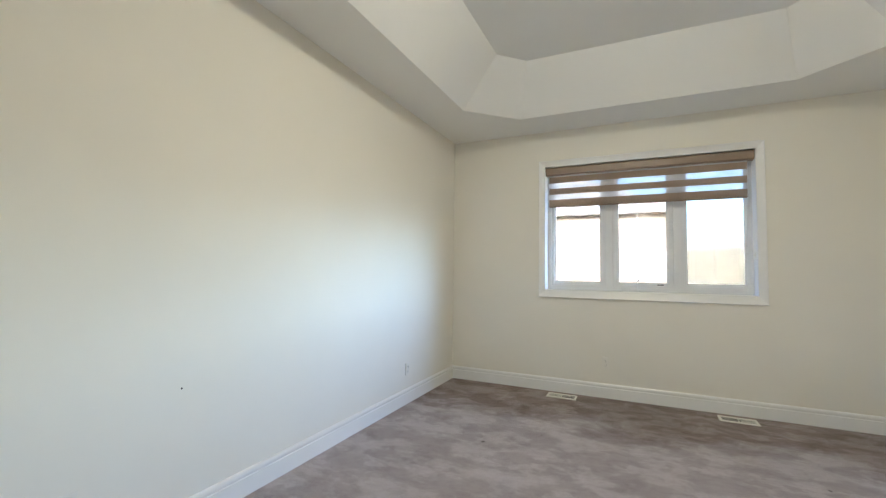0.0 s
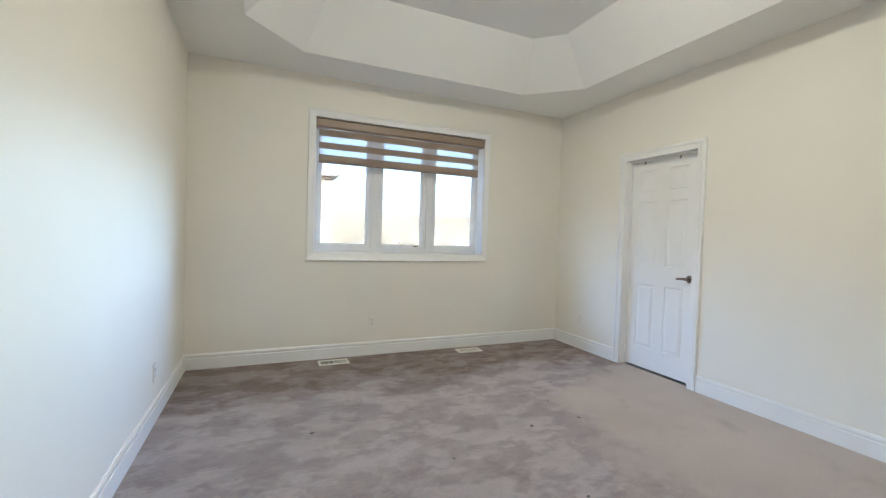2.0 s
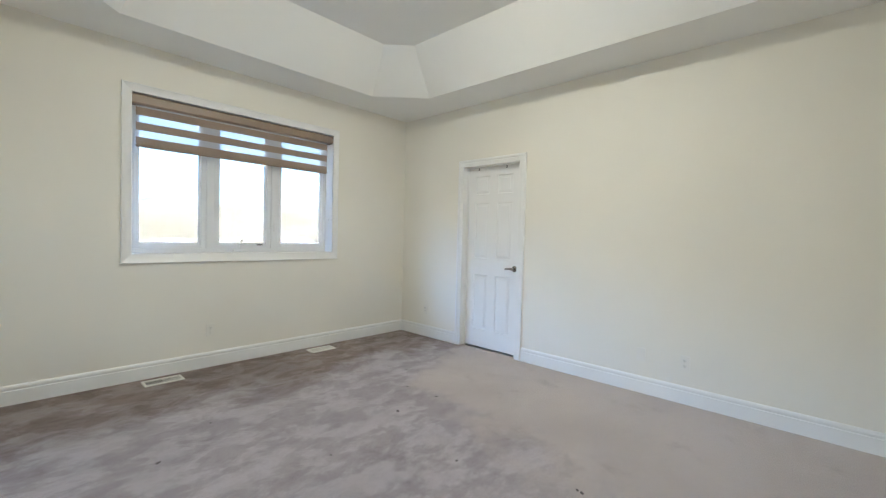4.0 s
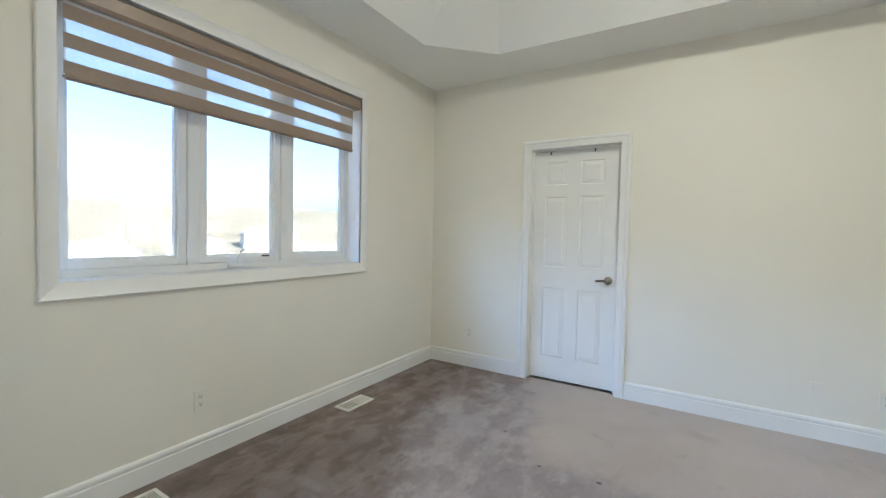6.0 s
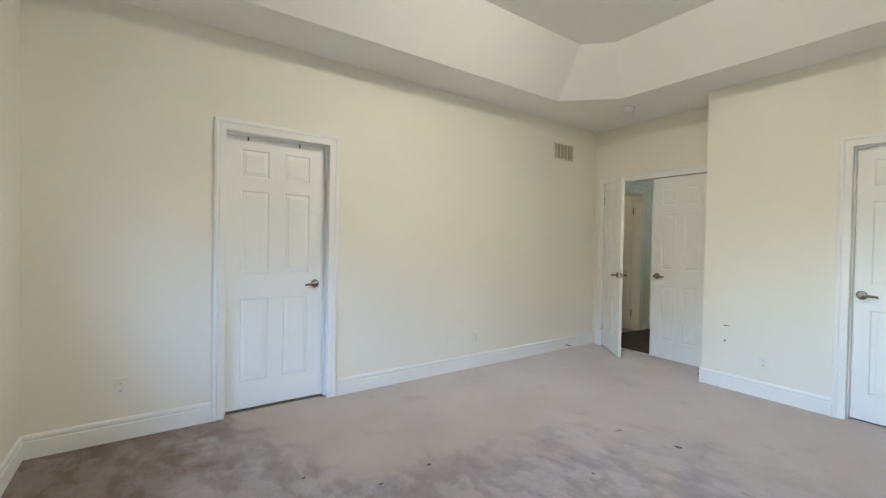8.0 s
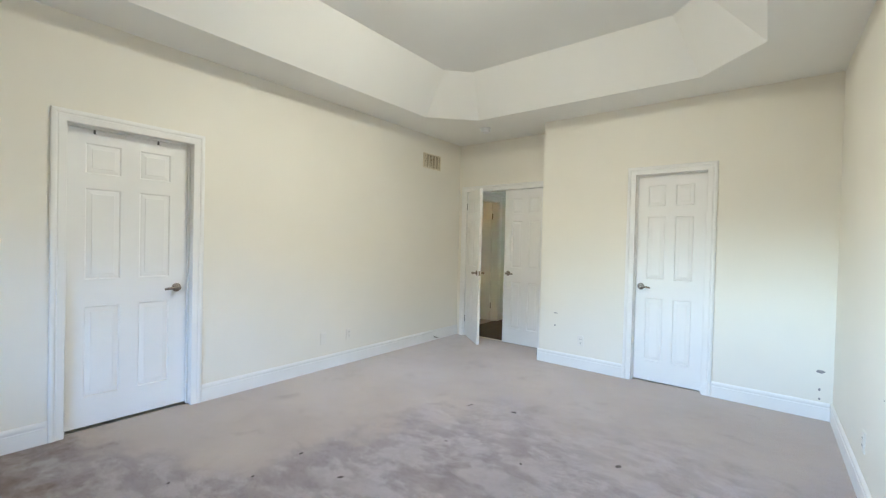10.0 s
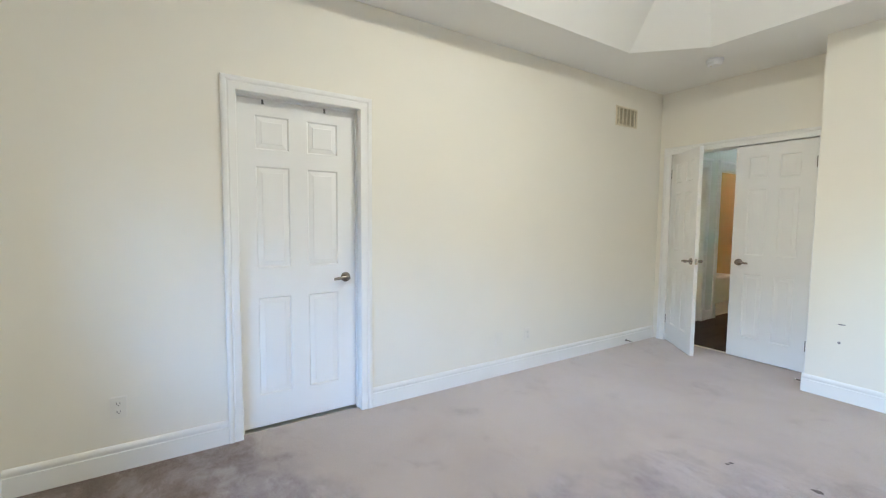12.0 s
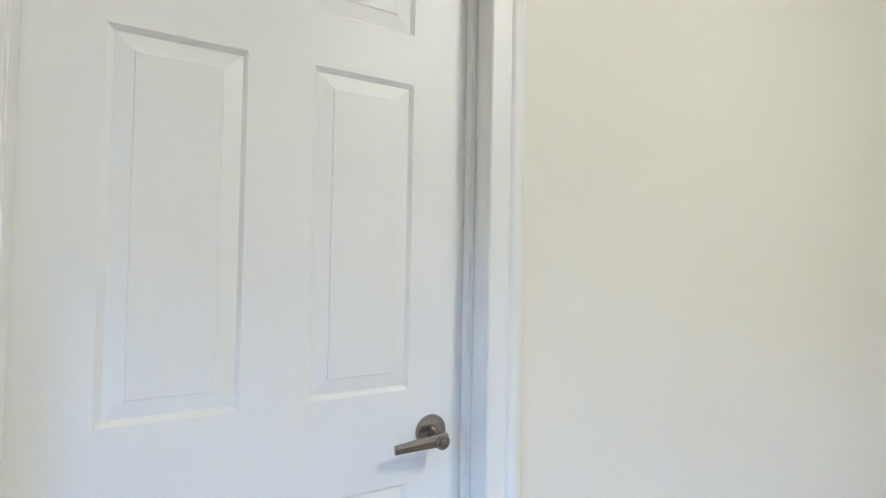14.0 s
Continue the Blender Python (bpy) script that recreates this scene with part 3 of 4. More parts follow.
# ---- double entrance door ----
d3 = empty("door_3", pose(1.247, 0.286, 0.012, 0, 0, 180), "closed leaf of the white six-panel double door", "door", group="double door leaves", kind="structure")
panel_leaf(d3, 0.612, 2.030, 0.110, 0.090)
lever(d3, 0.066, 0.925, 1)
for zz in (0.235, 1.83):
    hinge(d3, 0.614, -0.004, zz)
block("top_bolt", -0.0025, 0.012, 0.006, 0.026, 1.90, 2.028, BRONZE, d3, 0.001, "grey metal flush bolt on the edge")
block("strike_plate", -0.0022, 0.001, 0.006, 0.030, 0.895, 0.955, NICKEL, d3, 0.0008)

d4 = empty("door_4", pose(1.868, 0.286, 0.012, 0, 0, 140), "half-open leaf of the white six-panel double door", "door", group="double door leaves", kind="structure")
panel_leaf(d4, 0.612, 2.030, 0.110, 0.090)
lever(d4, 0.548, 0.925, -1)
lever(d4, 0.548, 0.925, -1, 0.036, 1)
for zz in (0.235, 1.83):
    hinge(d4, -0.003, -0.004, zz)
block("latch_plate", 0.6105, 0.6145, 0.006, 0.030, 0.895, 0.955, NICKEL, d4, 0.0008)

frame3 = empty("door_frame", pose(AX0, YA, 0), "white moulded casing round the double entrance door", "door frame", kind="structure")
door_casing(frame3, 0, AX1 - AX0, AH, lambda along, up, out: (along, out, up))
block("jamb", -0.018, 0.0, -0.13, -0.0005, 0, AH, TRIM, frame3)
block("jamb", AX1 - AX0, AX1 - AX0 + 0.018, -0.13, -0.0005, 0, AH, TRIM, frame3)
block("jamb", -0.018, AX1 - AX0 + 0.018, -0.13, -0.0005, AH, AH + 0.018, TRIM, frame3)
block("door_stop", 0.0, AX1 - AX0, -0.09, -0.055, AH - 0.014, AH, TRIM, frame3, 0.002)
tagged(block("threshold_strip", AX0, AX1, 0.205, 0.240, -0.004, 0.005, GRILLE, None, 0.002), "pale metal carpet strip at the doorway", "threshold", kind="structure")

# ---- window ----
w1 = empty("window_1", pose(0, 0, 0), "white triple vinyl window with a moulded casing", "window", kind="structure")
WC = [(0, 0), (0, 0.012), (0.004, 0.016), (0.058, 0.018), (0.064, 0.022), (0.068, 0.020), (0.070, 0)]
for name, s0, s1, pl in (("casing_side", WZ0, WZ1, lambda s, u, v: (WX0 - u, YN - v, s)), ("casing_side", WZ0, WZ1, lambda s, u, v: (WX1 + u, YN - v, s)),
                         ("casing_head", WX0, WX1, lambda s, u, v: (s, YN - v, WZ1 + u)), ("casing_bottom", WX0, WX1, lambda s, u, v: (s, YN - v, WZ0 - u))):
    bm = bmesh.new()
    wc = [(u * 1.13, v) for u, v in WC] if name == "casing_bottom" else WC
    moulding(bm, wc, s0, s1, pl, 1, 1)
    part(name, bm, TRIM, w1, smooth=True)
YF = 5.735
block("reveal_side", WX0 - 0.012, WX0, YN - 0.010, YF + 0.03, WZ0 - 0.012, WZ1 + 0.012, TRIM, w1)
block("reveal_side", WX1, WX1 + 0.012, YN - 0.010, YF + 0.03, WZ0 - 0.012, WZ1 + 0.012, TRIM, w1)
block("reveal_head", WX0, WX1, YN - 0.010, YF + 0.03, WZ1, WZ1 + 0.012, TRIM, w1)
block("window_sill", WX0, WX1, YN - 0.010, YF + 0.03, WZ0 - 0.012, WZ0, TRIM, w1)
LITES = [(-0.838, -0.362), (-0.207, 0.247), (0.398, 0.878)]
GZ0, GZ1 = 1.118, 2.268
block("frame_rail", WX0, WX1, YF, 5.803, WZ0, WZ0 + 0.040, VINYL, w1, 0.003)
block("frame_rail", WX0, WX1, YF, 5.803, WZ1 - 0.040, WZ1, VINYL, w1, 0.003)
block("frame_post", WX0, WX0 + 0.034, YF, 5.803, WZ0 + 0.04, WZ1 - 0.04, VINYL, w1, 0.003)
block("frame_post", WX1 - 0.016, WX1, YF, 5.803, WZ0 + 0.04, WZ1 - 0.04, VINYL, w1, 0.003)
block("mullion", -0.318, -0.250, YF - 0.004, 5.803, WZ0 + 0.04, WZ1 - 0.04, VINYL, w1, 0.004)
block("mullion", 0.290, 0.356, YF - 0.004, 5.803, WZ0 + 0.04, WZ1 - 0.04, VINYL, w1, 0.004)
# Unseen backing strips, added to stop daylight leaking through the frame joints.
for x0, x1, z0, z1 in ((WX0, WX1, WZ0, WZ0 + 0.056), (WX0, WX1, WZ1 - 0.056, WZ1), (-0.330, -0.238, WZ0 + 0.056, WZ1 - 0.056), (0.278, 0.368, WZ0 + 0.056, WZ1 - 0.056),
                       (WX0, WX0 + 0.045, WZ0 + 0.056, WZ1 - 0.056), (WX1 - 0.026, WX1, WZ0 + 0.056, WZ1 - 0.056)):
    block("gap_cover", x0, x1, 5.8035, 5.808, z0, z1, VINYL, w1)
OUT = [(WX0 + 0.035, -0.319), (-0.249, 0.289), (0.357, WX1 - 0.017)]
for (g0, g1), (o0, o1) in zip(LITES, OUT):
    sash = new("sash")
    sash.parent = w1
    y0, y1 = YF + 0.006, 5.800
    zo0, zo1 = WZ0 + 0.041, WZ1 - 0.041
    lip = 0.012
    for nm, pts in (("stile", ((o0, g0, zo0, zo1))), ("stile", ((g1, o1, zo0, zo1)))):
        block(nm, pts[0], pts[1], y0, y1, pts[2], pts[3], VINYL, sash, 0.003)
    block("rail", g0, g1, y0, y1, zo0, GZ0, VINYL, sash, 0.003)
    block("rail", g0, g1, y0, y1, GZ1, zo1, VINYL, sash, 0.003)
    bead = bmesh.new()
    for q in ((g0, g0 + lip, GZ0, GZ1), (g1 - lip, g1, GZ0, GZ1), (g0 + lip, g1 - lip, GZ0, GZ0 + lip), (g0 + lip, g1 - lip, GZ1 - lip, GZ1)):
        add_box(bead, q[0], q[1], 5.764, 5.786, q[2], q[3])
    part("glazing_bead", bead, VINYL, sash)
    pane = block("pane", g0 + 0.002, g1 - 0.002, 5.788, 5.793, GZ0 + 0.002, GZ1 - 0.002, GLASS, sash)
    # No shadow, so daylight enters without the pane's dark tint.
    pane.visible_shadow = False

crank = new("crank_handle")
crank.parent = w1
crank.location = (-0.04, YF - 0.002, WZ0 + 0.008)
crank["label"] = "white folding crank of the casement"
block("crank_base", -0.055, 0.055, -0.040, 0.0, 0.0, 0.026, VINYL, crank, 0.008, segments=3)
bm = bmesh.new()
for a, b, r in (((0.0, -0.03, 0.026), (0.0, -0.038, 0.058), 0.007), ((0.0, -0.038, 0.058), (0.012, -0.045, 0.098), 0.006), ((0.012, -0.045, 0.098), (0.032, -0.048, 0.112), 0.008)):
    va, vb = Vector(a), Vector(b)
    q = (vb - va).to_track_quat("Z", "Y").to_matrix().to_4x4()
    bmesh.ops.create_cone(bm, cap_ends=True, segments=12, radius1=r, radius2=r * 0.9, depth=(vb - va).length + 0.004, matrix=Matrix.Translation((va + vb) / 2) @ q)
part("crank_arm", bm, VINYL, crank, smooth=True)
block("latch_slot", 0.150, 0.205, YF - 0.001, YF + 0.010, WZ0 + 0.068, WZ0 + 0.078, DARK, w1, 0.001, "dark slot of the sash latch")
lock = new("lock_lever")
lock.parent = w1
lock.location = (0.322, YF - 0.006, 1.30)
block("lock_plate", -0.010, 0.010, -0.004, 0.004, -0.055, 0.055, VINYL, lock, 0.003)
block("lock_arm", -0.006, 0.006, -0.018, -0.004, -0.050, 0.030, VINYL, lock, 0.004)

# ---- striped roller blind ----
blind = empty("roller_blind", pose(0, 0, 0), "brown striped day-night roller blind, drawn a third down", "roller blind")
bm = bmesh.new()
moulding(bm, [(2.250, 5.612), (2.262, 5.600), (2.318, 5.598), (2.332, 5.610), (2.332, 5.680), (2.250, 5.680)], WX0 + 0.002, WX1 - 0.002, lambda s, u, v: (s, v, u))
part("cassette", bm, CASSETTE, blind, "dark brown cassette", smooth=True)
FX0, FX1, YB = -0.872, 0.872, 5.640
for z0, z1, nm, mt in ((2.236, 2.262, "sheer_band", SHEER), (2.172, 2.236, "opaque_band", BAND), (2.114, 2.172, "sheer_band", SHEER), (2.050, 2.114, "opaque_band", BAND), (1.994, 2.050, "sheer_band", SHEER), (1.936, 1.994, "opaque_band", BAND)):
    bm = bmesh.new()
    n = 24
    vs = [[bm.verts.new((FX0 + (FX1 - FX0) * i / n, YB + 0.0012 * math.sin(i * 0.9 + z * 9), z)) for i in range(n + 1)] for z in (z0, z1)]
    for i in range(n):
        bm.faces.new((vs[0][i], vs[0][i + 1], vs[1][i + 1], vs[1][i]))
    part(nm, bm, mt, blind, smooth=True)
block("bottom_rail", FX0 - 0.002, FX1 + 0.002, YB - 0.012, YB + 0.012, 1.912, 1.938, BAND, blind, 0.008, "cloth-wrapped bottom rail", 3)
holder = empty("chain_holder", pose(WX1 - 0.001, 5.66, 1.40), "small white plastic chain holder on the window's reveal", "chain holder")
block("holder_plate", -0.004, 0.001, -0.010, 0.010, -0.03, 0.03, PLASTIC, holder, 0.002)
block("holder_loop", -0.014, -0.004, -0.006, 0.006, -0.012, 0.012, PLASTIC, holder, 0.004)

# ---- outlets, plates, vents, detector ----


def wall_plate(m, outlet=True, name="wall_outlet", label="cream duplex wall outlet", z_up=0):
    """A cover plate: out of the wall towards local -y."""
    e = empty(name, m, label, "outlet" if outlet else "cover plate", group="wall plates")
    bm = bmesh.new()
    add_box(bm, -0.035, 0.035, -0.006, 0.0, -0.057, 0.057)
    bmesh.ops.bevel(bm, geom=[k for k in bm.edges if k.verts[0].co.y < -0.003 or k.verts[1].co.y < -0.003], offset=0.003, segments=2, affect="EDGES")
    part("cover", bm, PLATE, e, smooth=True)
    if outlet:
        for zc in (-0.021, 0.021):
            s = block("socket_face", -0.016, 0.016, -0.0085, -0.005, zc - 0.014, zc + 0.014, PLATE, e, 0.003)
            for xc, hh in ((-0.0065, 0.005), (0.0065, 0.004)):
                block("slot", xc - 0.0013, xc + 0.0013, -0.0090, -0.0075, zc + 0.002 - hh, zc + 0.002 + hh, DARK, s)
            block("ground_hole", -0.0025, 0.0025, -0.0090, -0.0075, zc - 0.0105, zc - 0.0065, DARK, s)
    bm = bmesh.new()
    disc(bm, 0.003, 0.0026, -0.0055, -0.0072, 12)
    part("screw", bm, PLATE, e)
    return e


wall_plate(pose(XE, 5.150, 0.335, 0, 0, -90))
wall_plate(pose(XE, 2.600, 0.315, 0, 0, -90), False, "cover_plate", "blank cream cover plate")
wall_plate(pose(XE, 2.278, 0.315, 0, 0, -90))
wall_plate(pose(-0.318, YN, 0.338))
wall_plate(pose(XW, 4.556, 0.313, 0, 0, 90))
wall_plate(pose(XW, 2.030, 0.318, 0, 0, 90))
wall_plate(pose(0.023, YS, 0.300, 0, 0, 180))


def floor_register(x, y):
    e = empty("floor_register", pose(x, y, 0.0), "off-white metal floor register in the carpet", "floor vent", group="floor registers")
    bm = bmesh.new()
    w, d = 0.140, 0.072
    prof = [(0, 0), (0, 0.004), (0.004, 0.0075), (0.020, 0.0075), (0.022, 0.003), (0.022, 0)]
    for s, ln, pl in ((0, w, lambda s, u, v: (s, -d + u, v)), (0, w, lambda s, u, v: (s, d - u, v)), (1, d, lambda s, u, v: (-w + u, s, v)), (1, d, lambda s, u, v: (w - u, s, v))):
        moulding(bm, prof, -ln, ln, pl, -1, -1)
    part("frame", bm, REGISTER, e, smooth=True)
    block("backing", -w + 0.02, w - 0.02, -d + 0.02, d - 0.02, 0.0005, 0.0012, DARK, e)
    block("middle_bar", -0.004, 0.004, -d + 0.02, d - 0.02, 0.001, 0.0065, REGISTER, e)
    n = 11
    for half in (-1, 1):
        for i in range(n):
            xc = half * (0.011 + 0.104 * (i + 0.5) / n)
            s = block("slat", -0.0013, 0.0013, -d + 0.021, d - 0.021, -0.0022, 0.0022, REGISTER, e)
            s.matrix_local = pose(xc, 0, 0.0042, 0, half * 28, 0)
    block("damper_lever", -0.006, 0.006, -0.012, 0.012, 0.006, 0.011, REGISTER, e, 0.002)


floor_register(-0.715, 5.445)
floor_register(0.727, 5.440)

grille = empty("return_air_grille", pose(XE, 0.946, 2.392, 0, 0, -90), "beige enamel return air grille with upright fins", "air grille")
bm = bmesh.new()
gp = [(0, 0), (0, 0.004), (0.004, 0.008), (0.016, 0.008), (0.018, 0.002), (0.018, 0)]
gw, gh = 0.178, 0.098
for ln, pl in ((gw, lambda s, u, v: (s, -v, -gh + u)), (gw, lambda s, u, v: (s, -v, gh - u)), (gh, lambda s, u, v: (-gw + u, -v, s)), (gh, lambda s, u, v: (gw - u, -v, s))):
    moulding(bm, gp, -ln, ln, pl, -1, -1)
part("frame", bm, GRILLE, grille, smooth=True)
block("backing", -gw + 0.016, gw - 0.016, -0.0015, -0.0005, -gh + 0.016, gh - 0.016, GRILLE_BACK, grille)
for i in range(5):
    xc = -0.128 + 0.064 * i
    block("rib", xc - 0.006, xc + 0.006, -0.0078, -0.0015, -gh + 0.017, gh - 0.017, GRILLE, grille, 0.001)
for i in range(24):
    xc = -0.155 + 0.310 * i / 23
    f = block("fin", -0.0045, 0.0045, -0.0006, 0.0006, -gh + 0.018, gh - 0.018, GRILLE, grille)
    f.matrix_local = pose(xc, -0.0042, 0, 0, 0, 24)

smoke = empty("smoke_detector", pose(1.204, 0.900, H), "round white smoke detector on the ceiling", "smoke detector")
bm = bmesh.new()
lathe(bm, [(0.066, 0), (0.066, 0.018), (0.062, 0.022)], 40)
bmesh.ops.rotate(bm, verts=bm.verts, cent=(0, 0, 0), matrix=Matrix.Rotation(radians(-90), 3, "X"))
part("base", bm, VINYL, smoke, smooth=True)
bm = bmesh.new()
lathe(bm, [(0.057, 0.022), (0.056, 0.040), (0.047, 0.051), (0.022, 0.054), (0.002, 0.054)], 40)
bmesh.ops.rotate(bm, verts=bm.verts, cent=(0, 0, 0), matrix=Matrix.Rotation(radians(-90), 3, "X"))
part("cover", bm, VINYL, smoke, smooth=True)
bm = bmesh.new()
lathe(bm, [(0.008, 0.052), (0.008, 0.056), (0.006, 0.0565)], 20, (0.02, 0.02))
bmesh.ops.rotate(bm, verts=bm.verts, cent=(0, 0, 0), matrix=Matrix.Rotation(radians(-90), 3, "X"))
part("test_button", bm, GRILLE, smoke, smooth=True)


def door_stop_spring(m):
    e = empty("spring_door_stop", m, "spring door stop screwed to the baseboard", "door stop", group="door stops")
    bm = bmesh.new()
    lathe(bm, [(0.011, 0), (0.011, -0.003), (0.006, -0.006)], 16)
    part("base", bm, GREY_METAL, e, smooth=True)
    bm = bmesh.new()
    rows = []
    for i in range(22):
        rows.append((0.0055 if i % 2 else 0.0042, -0.005 - 0.0026 * i))
    lathe(bm, rows, 14)
    part("spring", bm, BRONZE, e, smooth=True)
    bm = bmesh.new()
    lathe(bm, [(0.006, -0.060), (0.008, -0.062), (0.008, -0.074), (0.005, -0.077)], 16)
    part("tip", bm, RUBBER, e, "off-white rubber tip", smooth=True)


door_stop_spring(pose(XE - 0.0155, 0.830, 0.045, 0, 0, -90))
door_stop_spring(pose(XA + 0.0155, 0.640, 0.045, 0, 0, 90))


def blotch(name, m, rx, ry, material, label, category, group, thick=0.0012):
    """A small uneven patch lying on a surface, out towards local z."""
    bm = bmesh.new()
    rnd = random.Random(int(rx * 1e5) + int(ry * 1e5) * 7 + len(name))
    n = 18
    rad = [1 + 0.35 * (rnd.random() - 0.5) for _ in range(n)]
    lo = [bm.verts.new((rx * rad[i] * math.cos(2 * math.pi * i / n), ry * rad[i] * math.sin(2 * math.pi * i / n), 0)) for i in range(n)]
    hi = [bm.verts.new((v.co.x * 0.8, v.co.y * 0.8, thick)) for v in lo]
    for i in range(n):
        bm.faces.new((lo[i], lo[(i + 1) % n], hi[(i + 1) % n], hi[i]))
    bm.faces.new(hi)
    ob = part(name, bm, material, smooth=True)
    ob.matrix_world = m
    return tagged(ob, label, category, group)


for x, y, r in ((0.694, 3.685, 0.013), (0.305, 3.690, 0.014), (0.0, 2.25, 0.020), (0.347, 2.37, 0.009), (-1.048, 4.065, 0.013), (0.118, 2.969, 0.009), (0.34, 2.342, 0.011), (-0.695, 4.377, 0.008),
                (-0.862, 2.538, 0.018), (0.675, 3.999, 0.010), (-0.35, 3.5, 0.008), (0.95, 4.32, 0.009), (-0.4, 2.9, 0.010)):
    blotch("carpet_stain", pose(x, y, 0.0, 0, 0, 137 * x), r * 1.25, r * 0.8, STAIN, "small dark stain on the taupe carpet", "stain", "carpet stains")
for x, z, a, b in ((0.312, 0.568, 0.022, 0.005), (0.318, 0.430, 0.009, 0.010), (-1.887, 0.377, 0.028, 0.013), (-1.885, 0.234, 0.007, 0.011), (-1.886, 0.161, 0.007, 0.009)):
    blotch("wall_scuff", pose(x, YS, z, -90, 0, 0), a, b, MARK, "grey scuff on the cream wall", "scuff", "wall scuffs", 0.0006)
blotch("nail_hole", pose(XW, 2.448, 0.658, 0, 90, 0), 0.0048, 0.0042, DARK, "small dark hole in the cream wall", "hole", "", 0.0005)

# ---- hall behind the entrance ----
HX = 2.125
tagged(boxes("hall_floor", [(0.2, HX + 0.06, -3.5, 0.205, -0.14, -0.016)], PLANK), "dark stained hardwood floor of the hall", "hall floor", kind="structure")
P1, P2 = (-1.03, -0.28), (-2.30, -1.40)
tagged(boxes("hall_wall_east", [(HX, HX + 0.12, P1[1] + 0.014, YA - 0.12, -0.1, 2.8), (HX, HX + 0.12, P2[1] + 0.014, P1[0] - 0.014, -0.1, 2.8), (HX, HX + 0.12, -3.5, P2[0] - 0.014, -0.1, 2.8),
                                (HX, HX + 0.12, P1[0] - 0.014, P1[1] + 0.014, 2.06, 2.8), (HX, HX + 0.12, P2[0] - 0.014, P2[1] + 0.014, 2.06, 2.8)], HALL_WALL), "pale hall wall with two doorways", "hall wall", kind="structure")
tagged(boxes("hall_wall_west", [(0.2, 0.32, -3.5, YA - 0.12, -0.1, 2.8)], HALL_WALL), "plain pale hall wall", "hall wall", kind="structure")
tagged(boxes("hall_wall_south", [(0.2, 4.65, -3.62, -3.5, -0.1, 2.8)], HALL_WALL), "plain pale wall at the hall's end", "hall wall", kind="structure")
tagged(boxes("hall_ceiling", [(0.2, 4.65, -3.6, YA - 0.05, 2.73, 2.78)], CEILING), "white hall ceiling", "ceiling", kind="structure")
tagged(boxes("side_room_walls", [(HX + 0.12, 4.65, YA - 0.12, YA, -0.1, 2.8), (HX + 0.12, 4.65, -1.24, -1.12, -0.1, 2.8)], HALL_WALL), "pale walls of the room beside the hall", "side room wall", kind="structure")
tagged(boxes("side_room_floor", [(HX + 0.06, 4.65, -1.2, YA, -0.14, -0.014)], CARPET), "taupe carpet of the room beside the hall", "carpet floor", kind="structure")
tagged(boxes("bath_walls", [(3.35, 3.45, -3.5, -1.24, -0.1, 2.8), (HX + 0.12, 3.35, -1.26, -1.242, -0.1, 2.8), (HX + 0.12, 3.35, -3.498, -3.48, -0.1, 2.8)], TAN_WALL), "warm tan walls of the bathroom", "bathroom wall", kind="structure")
tagged(boxes("bath_floor", [(HX + 0.06, 3.45, -3.5, -1.24, -0.14, -0.010)], TILE), "beige tiled bathroom floor", "tile floor", kind="structure")

for k, (a, b) in enumerate((P1, P2)):
    f = empty("hall_door_frame", pose(HX, 0, -0.016), "white moulded casing of a hall doorway", "door frame", group="hall door frames", kind="structure")
    door_casing(f, a, b, 2.066, lambda along, up, out: (-out, along, up))
    block("cap", -0.034, 0.0, a - 0.10, b + 0.10, 2.144, 2.176, TRIM, f, 0.006)
    block("jamb", 0.0005, 0.124, a - 0.012, a + 0.004, 0, 2.07, TRIM, f)
    block("jamb", 0.0005, 0.124, b - 0.004, b + 0.012, 0, 2.07, TRIM, f)
    block("jamb", 0.0005, 0.124, a + 0.004, b - 0.004, 2.054, 2.07, TRIM, f)
    block("plinth", -0.024, 0.0, a - 0.086, a + 0.001, 0, 0.17, TRIM, f, 0.003)
    block("plinth", -0.024, 0.0, b - 0.001, b + 0.086, 0, 0.17, TRIM, f, 0.003)
    if k:
        block("strike_plate", 0.04, 0.07, a + 0.003, a + 0.006, 0.92, 0.99, BRONZE, f)
for s0, s1 in ((P1[1] + 0.087, YA - 0.12), (P2[1] + 0.087, P1[0] - 0.087), (-3.5, P2[0] - 0.087)):
    baseboard(s0, s1, lambda s, u, v: (HX - v, s, u - 0.016))
d5 = empty("door_5", pose(HX + 0.125, P1[0] + 0.01, 0.0, 0, 0, 12), "open white panelled door inside the side room", "door", kind="structure")
panel_leaf(d5, 0.72, 2.03, 0.12, 0.1)
for zz in (0.25, 1.80):
    hinge(d5, -0.004, 0.0, zz)



